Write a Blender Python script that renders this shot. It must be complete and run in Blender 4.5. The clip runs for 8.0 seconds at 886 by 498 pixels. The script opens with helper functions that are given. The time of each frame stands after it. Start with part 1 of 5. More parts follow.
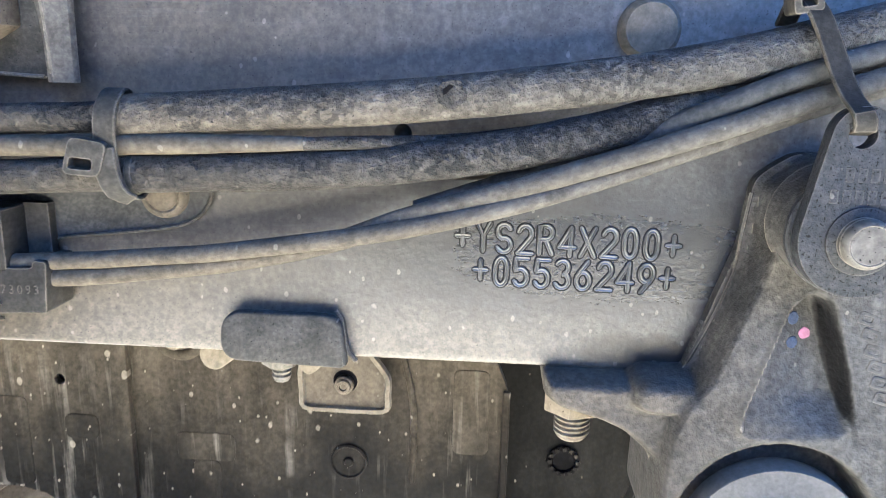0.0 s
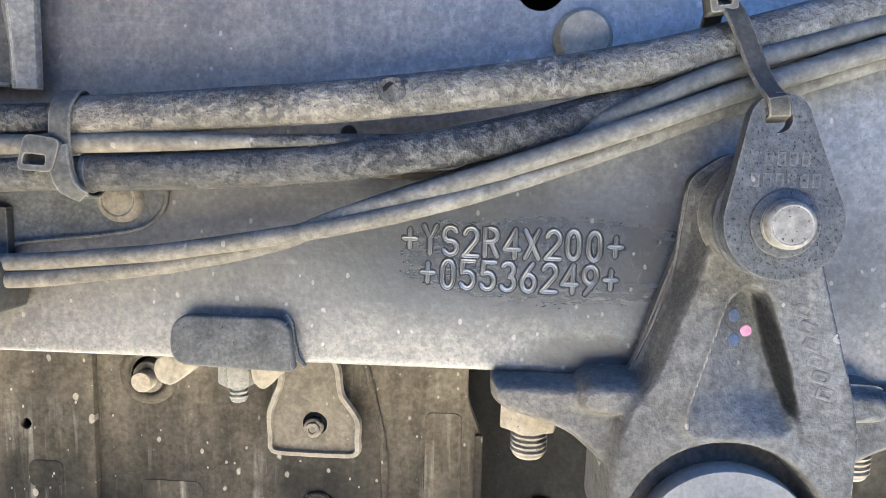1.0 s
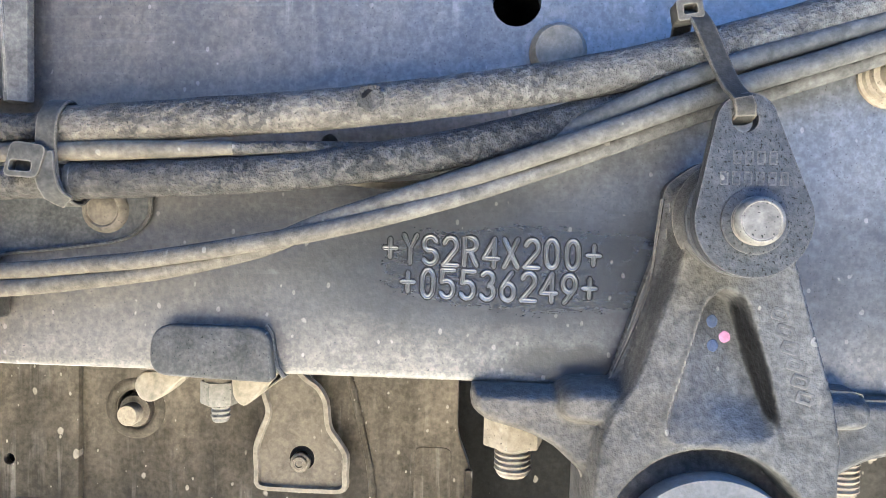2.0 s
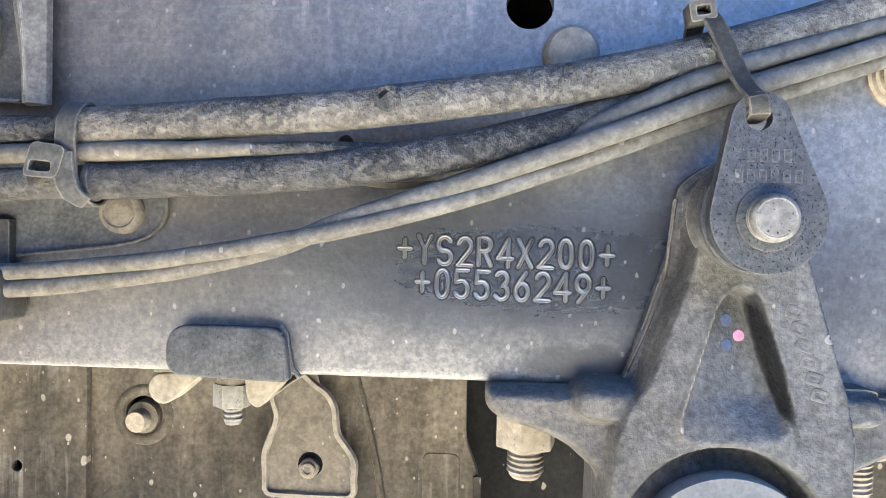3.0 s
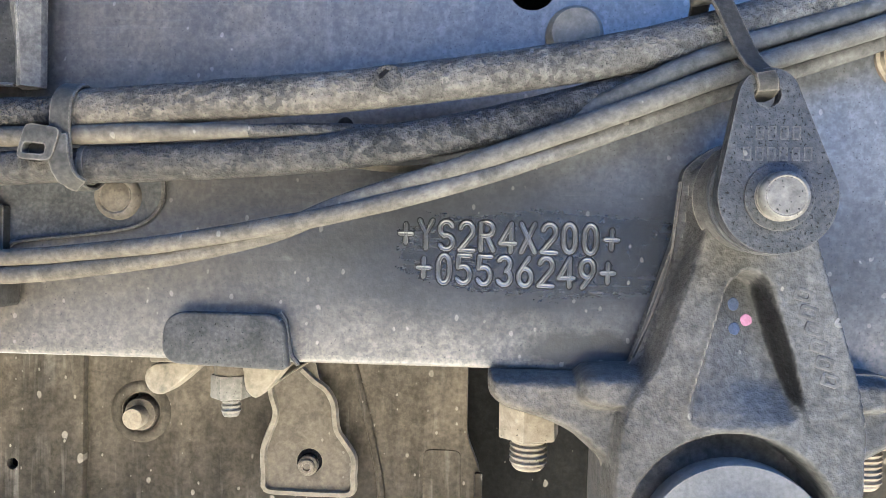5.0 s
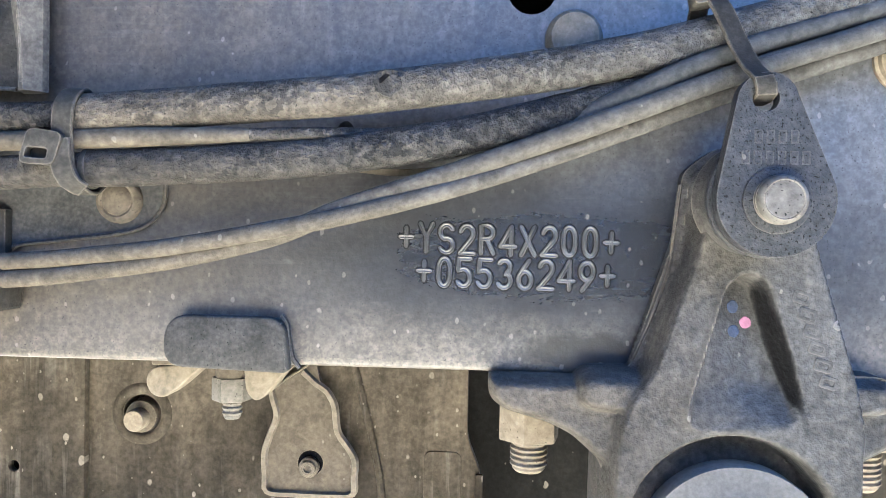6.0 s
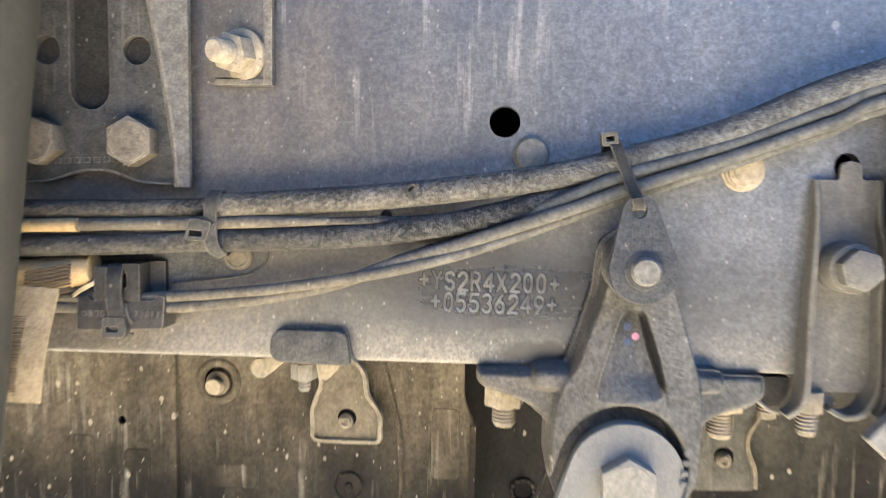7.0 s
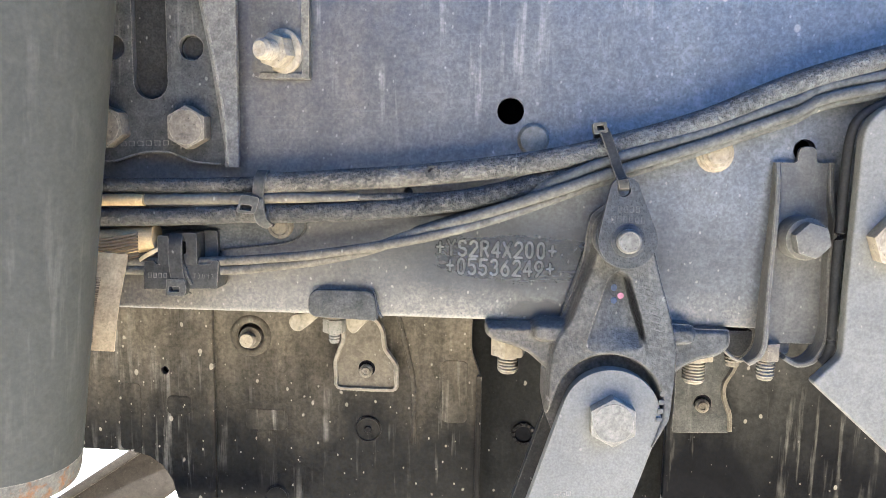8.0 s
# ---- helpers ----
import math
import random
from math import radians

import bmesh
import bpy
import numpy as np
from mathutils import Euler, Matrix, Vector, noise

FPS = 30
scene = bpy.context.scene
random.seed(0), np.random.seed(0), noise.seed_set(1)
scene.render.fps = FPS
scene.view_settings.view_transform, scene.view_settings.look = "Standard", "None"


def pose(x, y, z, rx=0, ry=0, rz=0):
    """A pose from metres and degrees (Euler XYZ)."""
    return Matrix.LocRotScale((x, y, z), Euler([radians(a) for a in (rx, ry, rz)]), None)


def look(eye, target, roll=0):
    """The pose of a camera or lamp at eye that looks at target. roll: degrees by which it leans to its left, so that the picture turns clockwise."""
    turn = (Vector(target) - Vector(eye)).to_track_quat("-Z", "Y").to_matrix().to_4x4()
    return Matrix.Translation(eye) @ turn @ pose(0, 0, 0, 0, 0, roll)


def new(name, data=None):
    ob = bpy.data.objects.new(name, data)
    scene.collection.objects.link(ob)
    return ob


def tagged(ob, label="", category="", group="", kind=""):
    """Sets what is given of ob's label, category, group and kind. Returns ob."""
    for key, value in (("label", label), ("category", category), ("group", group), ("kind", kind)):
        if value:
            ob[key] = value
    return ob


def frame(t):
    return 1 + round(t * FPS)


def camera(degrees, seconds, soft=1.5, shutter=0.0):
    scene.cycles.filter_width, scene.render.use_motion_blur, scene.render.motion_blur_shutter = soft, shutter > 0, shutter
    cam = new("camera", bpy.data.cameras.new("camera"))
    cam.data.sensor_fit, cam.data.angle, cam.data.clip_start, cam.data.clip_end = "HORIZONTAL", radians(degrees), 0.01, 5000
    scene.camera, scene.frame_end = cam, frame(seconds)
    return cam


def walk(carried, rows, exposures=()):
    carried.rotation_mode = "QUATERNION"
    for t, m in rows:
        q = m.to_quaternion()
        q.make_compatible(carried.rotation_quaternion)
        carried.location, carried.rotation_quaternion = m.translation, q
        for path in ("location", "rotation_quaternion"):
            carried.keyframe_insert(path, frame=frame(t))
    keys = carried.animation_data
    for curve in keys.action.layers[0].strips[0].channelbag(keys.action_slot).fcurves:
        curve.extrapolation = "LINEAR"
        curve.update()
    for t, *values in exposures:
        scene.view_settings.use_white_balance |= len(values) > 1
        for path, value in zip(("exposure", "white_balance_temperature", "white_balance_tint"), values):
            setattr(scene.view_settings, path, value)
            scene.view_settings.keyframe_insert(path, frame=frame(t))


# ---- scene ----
cam = camera(62.0, 8.0, soft=0.5, shutter=0.35)
PATH = [
    (0, (-0.047, -0.23, 0.967), (-0.175, 1.711, 0.501), 1.3),
    (0.2, (-0.043, -0.224, 0.96), (-0.173, 1.733, 0.568), 1.3),
    (0.5, (-0.027, -0.218, 0.959), (-0.16, 1.748, 0.62), 1.3),
    (1, (-0.029, -0.238, 0.942), (-0.163, 1.743, 0.703), 1.3),
    (1.5, (-0.02, -0.24, 0.93), (-0.158, 1.75, 0.791), 1.3),
    (3, (-0.026, -0.243, 0.922), (-0.168, 1.751, 0.877), 1.2),
    (3.5, (-0.021, -0.241, 0.916), (-0.164, 1.754, 0.879), 1.2),
    (4, (-0.026, -0.24, 0.915), (-0.166, 1.755, 0.882), 1.1),
    (4.5, (-0.027, -0.239, 0.915), (-0.166, 1.755, 0.884), 1.1),
    (6, (-0.027, -0.24, 0.916), (-0.167, 1.755, 0.888), 1.0),
    (6.2, (-0.03, -0.247, 0.917), (-0.167, 1.748, 0.897), 1.0),
    (6.5, (-0.036, -0.286, 0.929), (-0.17, 1.709, 0.9), 1.0),
    (6.7, (-0.03, -0.313, 0.94), (-0.153, 1.683, 0.904), 1.0),
    (7, (-0.021, -0.373, 0.963), (-0.157, 1.615, 0.799), 0.9),
    (7.2, (-0.018, -0.409, 0.9675), (-0.149, 1.572, 0.733), 0.9),
    (7.5, (-0.022, -0.428, 0.964), (-0.161, 1.551, 0.71), 1.0),
    (8, (-0.024, -0.434, 0.974), (-0.162, 1.543, 0.706), 1.0),
]
EXPOSURE = [(0, 5.30, 5240, 7), (1, 5.46, 5240, 7), (1.5, 5.50, 5240, 7), (3.0, 5.51, 5240, 7), (3.5, 5.30, 5240, 7), (4.5, 5.28, 5240, 7),
            (6, 5.28, 5240, 7), (6.5, 5.32, 5590, 7), (7, 5.34, 5990, 7), (7.5, 5.34, 5490, 7), (8, 5.30, 5340, 7)]
walk(cam, [(t, look(eye, target, roll)) for t, eye, target, roll in PATH], EXPOSURE)

# ---- light ----
SUN_ELEVATION, SUN_AZIMUTH = 60.0, 97.0      # azimuth clockwise from +y
world = bpy.data.worlds.new("sky")
scene.world = world
world.use_nodes = True
wt = world.node_tree
wt.nodes.clear()
w_out = wt.nodes.new("ShaderNodeOutputWorld")
w_bg = wt.nodes.new("ShaderNodeBackground")
w_sky = wt.nodes.new("ShaderNodeTexSky")
w_sky.sky_type = "NISHITA"
w_sky.sun_disc = False
w_sky.sun_elevation = radians(SUN_ELEVATION)
w_sky.sun_rotation = radians(SUN_AZIMUTH)
w_sky.ozone_density, w_sky.dust_density, w_sky.altitude = 6.0, 0.05, 3000.0
w_bg.inputs["Strength"].default_value = 0.08
wt.links.new(w_sky.outputs[0], w_bg.inputs[0])
wt.links.new(w_bg.outputs[0], w_out.inputs[0])

sun_data = bpy.data.lights.new("sun", "SUN")
sun_data.energy, sun_data.angle, sun_data.color = 5.0, radians(0.5), (1.0, 0.94, 0.85)
sun = new("sun", sun_data)
sun_dir = Vector((math.sin(radians(SUN_AZIMUTH)) * math.cos(radians(SUN_ELEVATION)),
                  math.cos(radians(SUN_AZIMUTH)) * math.cos(radians(SUN_ELEVATION)),
                  math.sin(radians(SUN_ELEVATION))))
sun.matrix_world = look(sun_dir * 20, (0, 0, 0))

# ---- materials ----
def socket_mix(nt, fac, a, b):
    n = nt.nodes.new("ShaderNodeMix")
    n.data_type = "RGBA"
    nt.links.new(fac, n.inputs[0])
    for value, s in ((a, n.inputs[6]), (b, n.inputs[7])):
        if isinstance(value, tuple):
            s.default_value = (*value, 1)
        else:
            nt.links.new(value, s)
    return n.outputs[2]


def ramp(nt, src, lo, hi, a=0.0, b=1.0):
    n = nt.nodes.new("ShaderNodeMapRange")
    nt.links.new(src, n.inputs[0])
    for i, v in enumerate((lo, hi, a, b)):
        n.inputs[i + 1].default_value = v
    return n.outputs[0]


def calc(nt, op, a, b=0.0, clamp=False):
    n = nt.nodes.new("ShaderNodeMath")
    n.operation, n.use_clamp = op, clamp
    for value, s in ((a, n.inputs[0]), (b, n.inputs[1])):
        if isinstance(value, (int, float)):
            s.default_value = value
        else:
            nt.links.new(value, s)
    return n.outputs[0]


def noise_at(nt, co, scale, detail=4.0, rough=0.6, stretch=None, distortion=0.0):
    if stretch:
        m = nt.nodes.new("ShaderNodeMapping")
        m.inputs["Scale"].default_value = stretch
        nt.links.new(co, m.inputs[0])
        co = m.outputs[0]
    n = nt.nodes.new("ShaderNodeTexNoise")
    n.inputs["Scale"].default_value = scale
    n.inputs["Detail"].default_value = detail
    n.inputs["Roughness"].default_value = rough
    n.inputs["Distortion"].default_value = distortion
    nt.links.new(co, n.inputs["Vector"])
    return n.outputs[0]


def spots(nt, co, scale, radius, share):
    """Sparse irregular blobs: 1 inside, 0 outside."""
    flat = nt.nodes.new("ShaderNodeMapping")
    flat.inputs["Scale"].default_value = (1, 0.05, 0.72)
    nt.links.new(co, flat.inputs[0])
    co = flat.outputs[0]
    v = nt.nodes.new("ShaderNodeTexVoronoi")
    v.inputs["Scale"].default_value = scale
    nt.links.new(co, v.inputs["Vector"])
    sep = nt.nodes.new("ShaderNodeSeparateColor")
    nt.links.new(v.outputs["Color"], sep.inputs[0])
    pick = calc(nt, "LESS_THAN", sep.outputs[0], share)
    size = calc(nt, "MULTIPLY", ramp(nt, sep.outputs[1], 0, 1, 0.35, 1.0), radius)
    wob = calc(nt, "MULTIPLY", ramp(nt, noise_at(nt, co, scale * 1.5, 2), 0.3, 0.7, 0.6, 1.4), v.outputs["Distance"])
    inside = calc(nt, "SUBTRACT", size, wob)
    return calc(nt, "MULTIPLY", ramp(nt, inside, 0.0, 0.04), pick)


def surface(name, base, dust=None, amount=0.5, contrast=0.16, rough=0.5, dust_rough=0.9, metal=0.0, coarse=22.0, fine=760.0,
            streak=0.0, pits=0.0, splats=0.0, bump=0.25, grain=0.17, mottle=0.24, wiped_and_shaded=None, rust=0.0, low_fade=None, specular=0.05, flake=0.0, low_dust=None, wash=None, value=0.6, scratch=0.0, specks_dark=0.0, shade_spot=None, sandy=0.4, relief=0.0006, stain=0.26, flecks=0.14, edge=0.55, runs=0.0, runs_above=None, warm_west=None):
    """A worn surface: paint or metal under a layer of road dust that is broken up at two scales."""
    m = bpy.data.materials.new(name)
    m.use_nodes = True
    nt = m.node_tree
    bsdf = nt.nodes["Principled BSDF"]
    tc = nt.nodes.new("ShaderNodeTexCoord")
    info = nt.nodes.new("ShaderNodeObjectInfo")
    add = nt.nodes.new("ShaderNodeVectorMath")
    add.operation = "ADD"
    nt.links.new(tc.outputs["Object"], add.inputs[0])
    nt.links.new(info.outputs["Random"], add.inputs[1])
    co = add.outputs[0]
    big = noise_at(nt, co, coarse, 8, 0.66)
    mid = noise_at(nt, co, coarse * 6, 6, 0.72)
    small = noise_at(nt, co, fine, 2, 0.55)
    grit = noise_at(nt, co, fine * 2.6, 1, 0.5)
    cover = calc(nt, "ADD", calc(nt, "MULTIPLY", big, 0.6), calc(nt, "MULTIPLY", mid, 0.4))
    if streak:
        s = noise_at(nt, co, 60, 5, 0.66, stretch=(1, 1, 0.22))
        cover = calc(nt, "ADD", calc(nt, "MULTIPLY", cover, 1 - streak), calc(nt, "MULTIPLY", s, streak))
    smooth_dust = ramp(nt, cover, 0.5 - contrast * 2.0 + (0.5 - amount) * 0.6, 0.5 + contrast * 2.0 + (0.5 - amount) * 0.6)
    lift = calc(nt, "MULTIPLY", calc(nt, "SUBTRACT", smooth_dust, 0.5), 0.30)
    grain_mix = calc(nt, "ADD", calc(nt, "MULTIPLY", small, 0.7), calc(nt, "MULTIPLY", grit, 0.3))
    specks = ramp(nt, calc(nt, "ADD", grain_mix, lift), 0.41, 0.59)
    mask = calc(nt, "ADD", calc(nt, "MULTIPLY", smooth_dust, 1 - sandy * 0.5), calc(nt, "MULTIPLY", specks, sandy * 0.5))
    # Dust wiped off round the number; also paints the cables' shade above it.
    if wiped_and_shaded:
        (wx, wz), (ww, wh) = wiped_and_shaded
        mp = nt.nodes.new("ShaderNodeMapping")
        mp.inputs["Location"].default_value = (-wx / ww, 0, -wz / wh)
        mp.inputs["Scale"].default_value = (1 / ww, 0, 1 / wh)
        nt.links.new(tc.outputs["Object"], mp.inputs[0])
        ln = nt.nodes.new("ShaderNodeVectorMath")
        ln.operation = "LENGTH"
        nt.links.new(mp.outputs[0], ln.inputs[0])
        rag = noise_at(nt, tc.outputs["Object"], 130, 8, 0.72, stretch=(0.22, 1, 1), distortion=0.4)
        brushed = calc(nt, "ADD", ln.outputs["Value"], calc(nt, "MULTIPLY", calc(nt, "SUBTRACT", rag, 0.5), 0.6))
        keep = ramp(nt, brushed, 0.35, 1.3, 0.02, 1.0)
        mask = calc(nt, "MULTIPLY", mask, keep)
    # A turned dark ellipse that paints shade into the colour.
    if shade_spot:
        (ox, oz), (ow, oh), turn = shade_spot
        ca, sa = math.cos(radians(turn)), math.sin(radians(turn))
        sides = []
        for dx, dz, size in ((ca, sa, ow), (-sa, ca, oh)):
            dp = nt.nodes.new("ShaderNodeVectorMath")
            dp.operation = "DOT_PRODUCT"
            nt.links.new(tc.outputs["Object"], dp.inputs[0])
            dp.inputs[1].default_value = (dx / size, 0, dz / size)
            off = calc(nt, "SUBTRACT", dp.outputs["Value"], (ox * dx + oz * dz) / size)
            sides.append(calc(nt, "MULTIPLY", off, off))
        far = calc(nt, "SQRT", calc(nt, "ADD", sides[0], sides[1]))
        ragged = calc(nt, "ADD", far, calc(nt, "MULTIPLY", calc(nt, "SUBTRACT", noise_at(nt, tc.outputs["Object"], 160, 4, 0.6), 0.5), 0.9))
        shade_film = ramp(nt, ragged, 1.12, 0.72)
        mask = calc(nt, "MULTIPLY", mask, ramp(nt, shade_film, 0, 1, 1.0, 0.12))
    # Thins the dust mask, so the colour darkens towards the bottom.
    if low_fade:
        z0, z1, low = low_fade
        sp = nt.nodes.new("ShaderNodeSeparateXYZ")
        nt.links.new(tc.outputs["Object"], sp.inputs[0])
        zz = calc(nt, "ADD", sp.outputs[2], calc(nt, "MULTIPLY", calc(nt, "SUBTRACT", noise_at(nt, co, 16, 4, 0.6, stretch=(1, 1, 0.35)), 0.5), 0.16))
        mask = calc(nt, "MULTIPLY", mask, ramp(nt, zz, z0, z1, low, 1.0))
    if wash:
        sp = nt.nodes.new("ShaderNodeSeparateXYZ")
        nt.links.new(tc.outputs["Object"], sp.inputs[0])
        runs = noise_at(nt, co, 26, 5, 0.65, stretch=(1, 1, 0.12))
        zz = calc(nt, "ADD", sp.outputs[2], calc(nt, "MULTIPLY", calc(nt, "SUBTRACT", runs, 0.5), 0.16))
        mask = calc(nt, "MULTIPLY", mask, ramp(nt, zz, wash[0], wash[1], 1.0, wash[2]))
    if low_dust:
        sp = nt.nodes.new("ShaderNodeSeparateXYZ")
        nt.links.new(tc.outputs["Object"], sp.inputs[0])
        zz = calc(nt, "ADD", sp.outputs[2], calc(nt, "MULTIPLY", calc(nt, "SUBTRACT", noise_at(nt, co, 45, 4, 0.7), 0.5), 0.022))
        low = calc(nt, "MULTIPLY", ramp(nt, zz, low_dust[1], low_dust[0]), ramp(nt, grain_mix, 0.38, 0.62, 0.3, 0.9))
        mask = calc(nt, "MAXIMUM", mask, low)
    if flake:
        chips = ramp(nt, noise_at(nt, co, 380, 3, 0.55, distortion=0.3), 0.49, 0.54)
        zone = ramp(nt, noise_at(nt, co, 38, 3, 0.6), 0.38, 0.58)
        mask = calc(nt, "MULTIPLY", mask, ramp(nt, calc(nt, "MULTIPLY", chips, zone), 0, 1, 1.0, 1 - flake))
    tone = ramp(nt, small, 0.3, 0.7, value * (1 - grain * 0.6), value * (1 + grain * 0.6))
    if mottle:
        patchy = noise_at(nt, co, 230, 6, 0.68, distortion=0.4)
        tone = calc(nt, "MULTIPLY", tone, ramp(nt, patchy, 0.3, 0.7, 1 - mottle, 1 + mottle))
    dust_col = dust or base
    # Dust browns towards the west; the warm light there is in its colour.
    if warm_west:
        sx = nt.nodes.new("ShaderNodeSeparateXYZ")
        nt.links.new(tc.outputs["Object"], sx.inputs[0])
        xx = calc(nt, "ADD", sx.outputs[0], calc(nt, "MULTIPLY", calc(nt, "SUBTRACT", noise_at(nt, co, 14, 5, 0.65), 0.5), 0.16))
        dust_col = socket_mix(nt, ramp(nt, xx, warm_west[0], warm_west[1]), warm_west[2], dust_col)
    col = socket_mix(nt, mask, base, dust_col)
    if low_dust:
        col = socket_mix(nt, low, col, (0.112, 0.098, 0.077))
    if shade_spot:
        col = socket_mix(nt, shade_film, col, (0.012, 0.012, 0.013))
    if rust:
        r = ramp(nt, noise_at(nt, co, 60, 5, 0.7), 0.62 - rust * 0.3, 0.72 - rust * 0.3)
        col = socket_mix(nt, r, col, (0.13, 0.062, 0.026))
    if pits:
        pepper = ramp(nt, noise_at(nt, co, 1300, 1.0, 0.5), 0.29 + pits * 0.12, 0.25 + pits * 0.12, 0.0, 0.85)
        col = socket_mix(nt, pepper, col, (0.008, 0.008, 0.009))
    if specks_dark:
        col = socket_mix(nt, spots(nt, co, 45, 0.045, specks_dark), col, (0.008, 0.008, 0.009))
    if splats:
        sp1 = spots(nt, co, 75, 0.17, splats)
        col = socket_mix(nt, calc(nt, "MULTIPLY", sp1, 0.7), col, (0.25, 0.228, 0.19))
        sp2 = spots(nt, co, 170, 0.16, splats * 0.6)
        col = socket_mix(nt, calc(nt, "MULTIPLY", sp2, 0.7), col, (0.25, 0.23, 0.197))
    if scratch:
        lines = noise_at(nt, co, 520, 3, 0.6, stretch=(0.045, 1, 1))
        patch = ramp(nt, noise_at(nt, co, 30, 3, 0.6), 0.45, 0.62)
        hit = calc(nt, "MULTIPLY", calc(nt, "MULTIPLY", ramp(nt, lines, 0.56, 0.66), patch), scratch)
        col = socket_mix(nt, hit, col, (0.20, 0.205, 0.215))
    if flecks:
        col = socket_mix(nt, calc(nt, "MULTIPLY", spots(nt, co, 240, 0.2, flecks), 0.4), col, (0.27, 0.25, 0.22))
    if stain:
        blot = ramp(nt, noise_at(nt, co, coarse * 2.4, 8, 0.72, distortion=0.7), 0.47, 0.60, 0.0, stain)
        tone = calc(nt, "MULTIPLY", tone, calc(nt, "SUBTRACT", 1.0 + stain * 0.4, blot))
    if runs:
        drip = noise_at(nt, co, 150, 4, 0.6, stretch=(1, 1, 0.07))
        where = ramp(nt, noise_at(nt, co, 17, 3, 0.6), 0.42, 0.6)
        run = calc(nt, "MULTIPLY", calc(nt, "MULTIPLY", ramp(nt, drip, 0.54, 0.68), where), runs)
        if runs_above:
            sr = nt.nodes.new("ShaderNodeSeparateXYZ")
            nt.links.new(tc.outputs["Object"], sr.inputs[0])
            run = calc(nt, "MULTIPLY", run, ramp(nt, sr.outputs[2], runs_above, runs_above + 0.03))
        col = socket_mix(nt, run, col, (0.27, 0.252, 0.22))
    if edge:
        geo = nt.nodes.new("ShaderNodeNewGeometry")
        bev = nt.nodes.new("ShaderNodeBevel")
        bev.samples = 4
        bev.inputs["Radius"].default_value = 0.0009
        dot = nt.nodes.new("ShaderNodeVectorMath")
        dot.operation = "DOT_PRODUCT"
        nt.links.new(geo.outputs["Normal"], dot.inputs[0])
        nt.links.new(bev.outputs[0], dot.inputs[1])
        worn = ramp(nt, dot.outputs["Value"], 0.985, 0.86, 0.0, edge)
        worn = calc(nt, "MULTIPLY", worn, ramp(nt, mid, 0.35, 0.6, 0.35, 1.0), True)
        col = socket_mix(nt, worn, col, (0.30, 0.272, 0.225))
    hsv = nt.nodes.new("ShaderNodeHueSaturation")
    nt.links.new(col, hsv.inputs["Color"])
    nt.links.new(tone, hsv.inputs["Value"])
    nt.links.new(hsv.outputs[0], bsdf.inputs["Base Color"])
    nt.links.new(ramp(nt, mask, 0, 1, rough, dust_rough), bsdf.inputs["Roughness"])
    if metal:
        nt.links.new(ramp(nt, mask, 0, 1, metal, 0.0), bsdf.inputs["Metallic"])
    bsdf.inputs["Specular IOR Level"].default_value = specular
    bp = nt.nodes.new("ShaderNodeBump")
    bp.inputs["Strength"].default_value = bump
    bp.inputs["Distance"].default_value = relief
    nt.links.new(calc(nt, "ADD", calc(nt, "ADD", small, calc(nt, "MULTIPLY", grit, 0.2)), calc(nt, "MULTIPLY", mid, 1.4)), bp.inputs["Height"])
    nt.links.new(bp.outputs[0], bsdf.inputs["Normal"])
    return m


# The dark ellipse paints the bracket lug's shadow on the rail.
rail_paint = surface("rail_paint", (0.013, 0.016, 0.023), (0.13, 0.135, 0.139), 0.54, 0.19, 0.26, 0.62, metal=0.1, streak=0.5, coarse=22, stain=0.1, sandy=0.34, flecks=0.3, splats=0.1, pits=0.03, fine=620,
                     wiped_and_shaded=((-0.006, 0.911), (0.128, 0.034)), bump=0.14, specular=0.5, shade_spot=((0.003, 0.880), (0.021, 0.0065), 0), wash=(1.0, 1.12, 0.65), low_dust=(0.875, 0.893), grain=0.3, mottle=0.32, scratch=0.1, specks_dark=0.3, edge=0.0, runs=0.13, runs_above=0.97, warm_west=(-0.12, 0.06, (0.108, 0.092, 0.07)))
bracket_paint = surface("bracket_paint", (0.016, 0.017, 0.018), (0.098, 0.093, 0.084), 0.44, 0.16, 0.42, 0.75, splats=0.04, pits=0.04, sandy=0.25, runs=0.2)
flange_dust = surface("flange_dust", (0.05, 0.05, 0.049), (0.165, 0.152, 0.13), 0.56, 0.2, 0.5, 0.9)
# The dark ellipse paints the shade on the pocket's right wall.
cast_iron = surface("cast_iron", (0.034, 0.034, 0.035), (0.1, 0.1, 0.098), 0.46, 0.14, 0.45, 0.75, warm_west=(-0.03, 0.06, (0.118, 0.1, 0.076)), shade_spot=((0.0572, 0.885), (0.023, 0.0018), -73), splats=0.03, flecks=0.1, fine=520, bump=0.6, grain=0.26, sandy=0.3, relief=0.0007, runs=0.12)
link_paint = surface("link_paint", (0.1, 0.1, 0.096), (0.163, 0.158, 0.146), 0.55, 0.25, 0.5, 0.85, bump=0.2, sandy=0.2, mottle=0.1, stain=0.08, runs=0.1)
channel_paint = surface("channel_paint", (0.045, 0.045, 0.046), (0.135, 0.129, 0.117), 0.5, 0.2, 0.45, 0.85, bump=0.2, sandy=0.2, mottle=0.14, stain=0.12, runs=0.1)
shim_paint = surface("shim_paint", (0.022, 0.024, 0.029), (0.07, 0.072, 0.076), 0.45, 0.2, 0.4, 0.65, pits=0.7, stain=0.12, fine=700, bump=0.5, edge=0.22)
cast_mark = surface("cast_mark", (0.034, 0.034, 0.035), (0.1, 0.1, 0.098), 0.46, 0.14, 0.45, 0.75, fine=620, bump=0.35, sandy=0.2, edge=0.15)
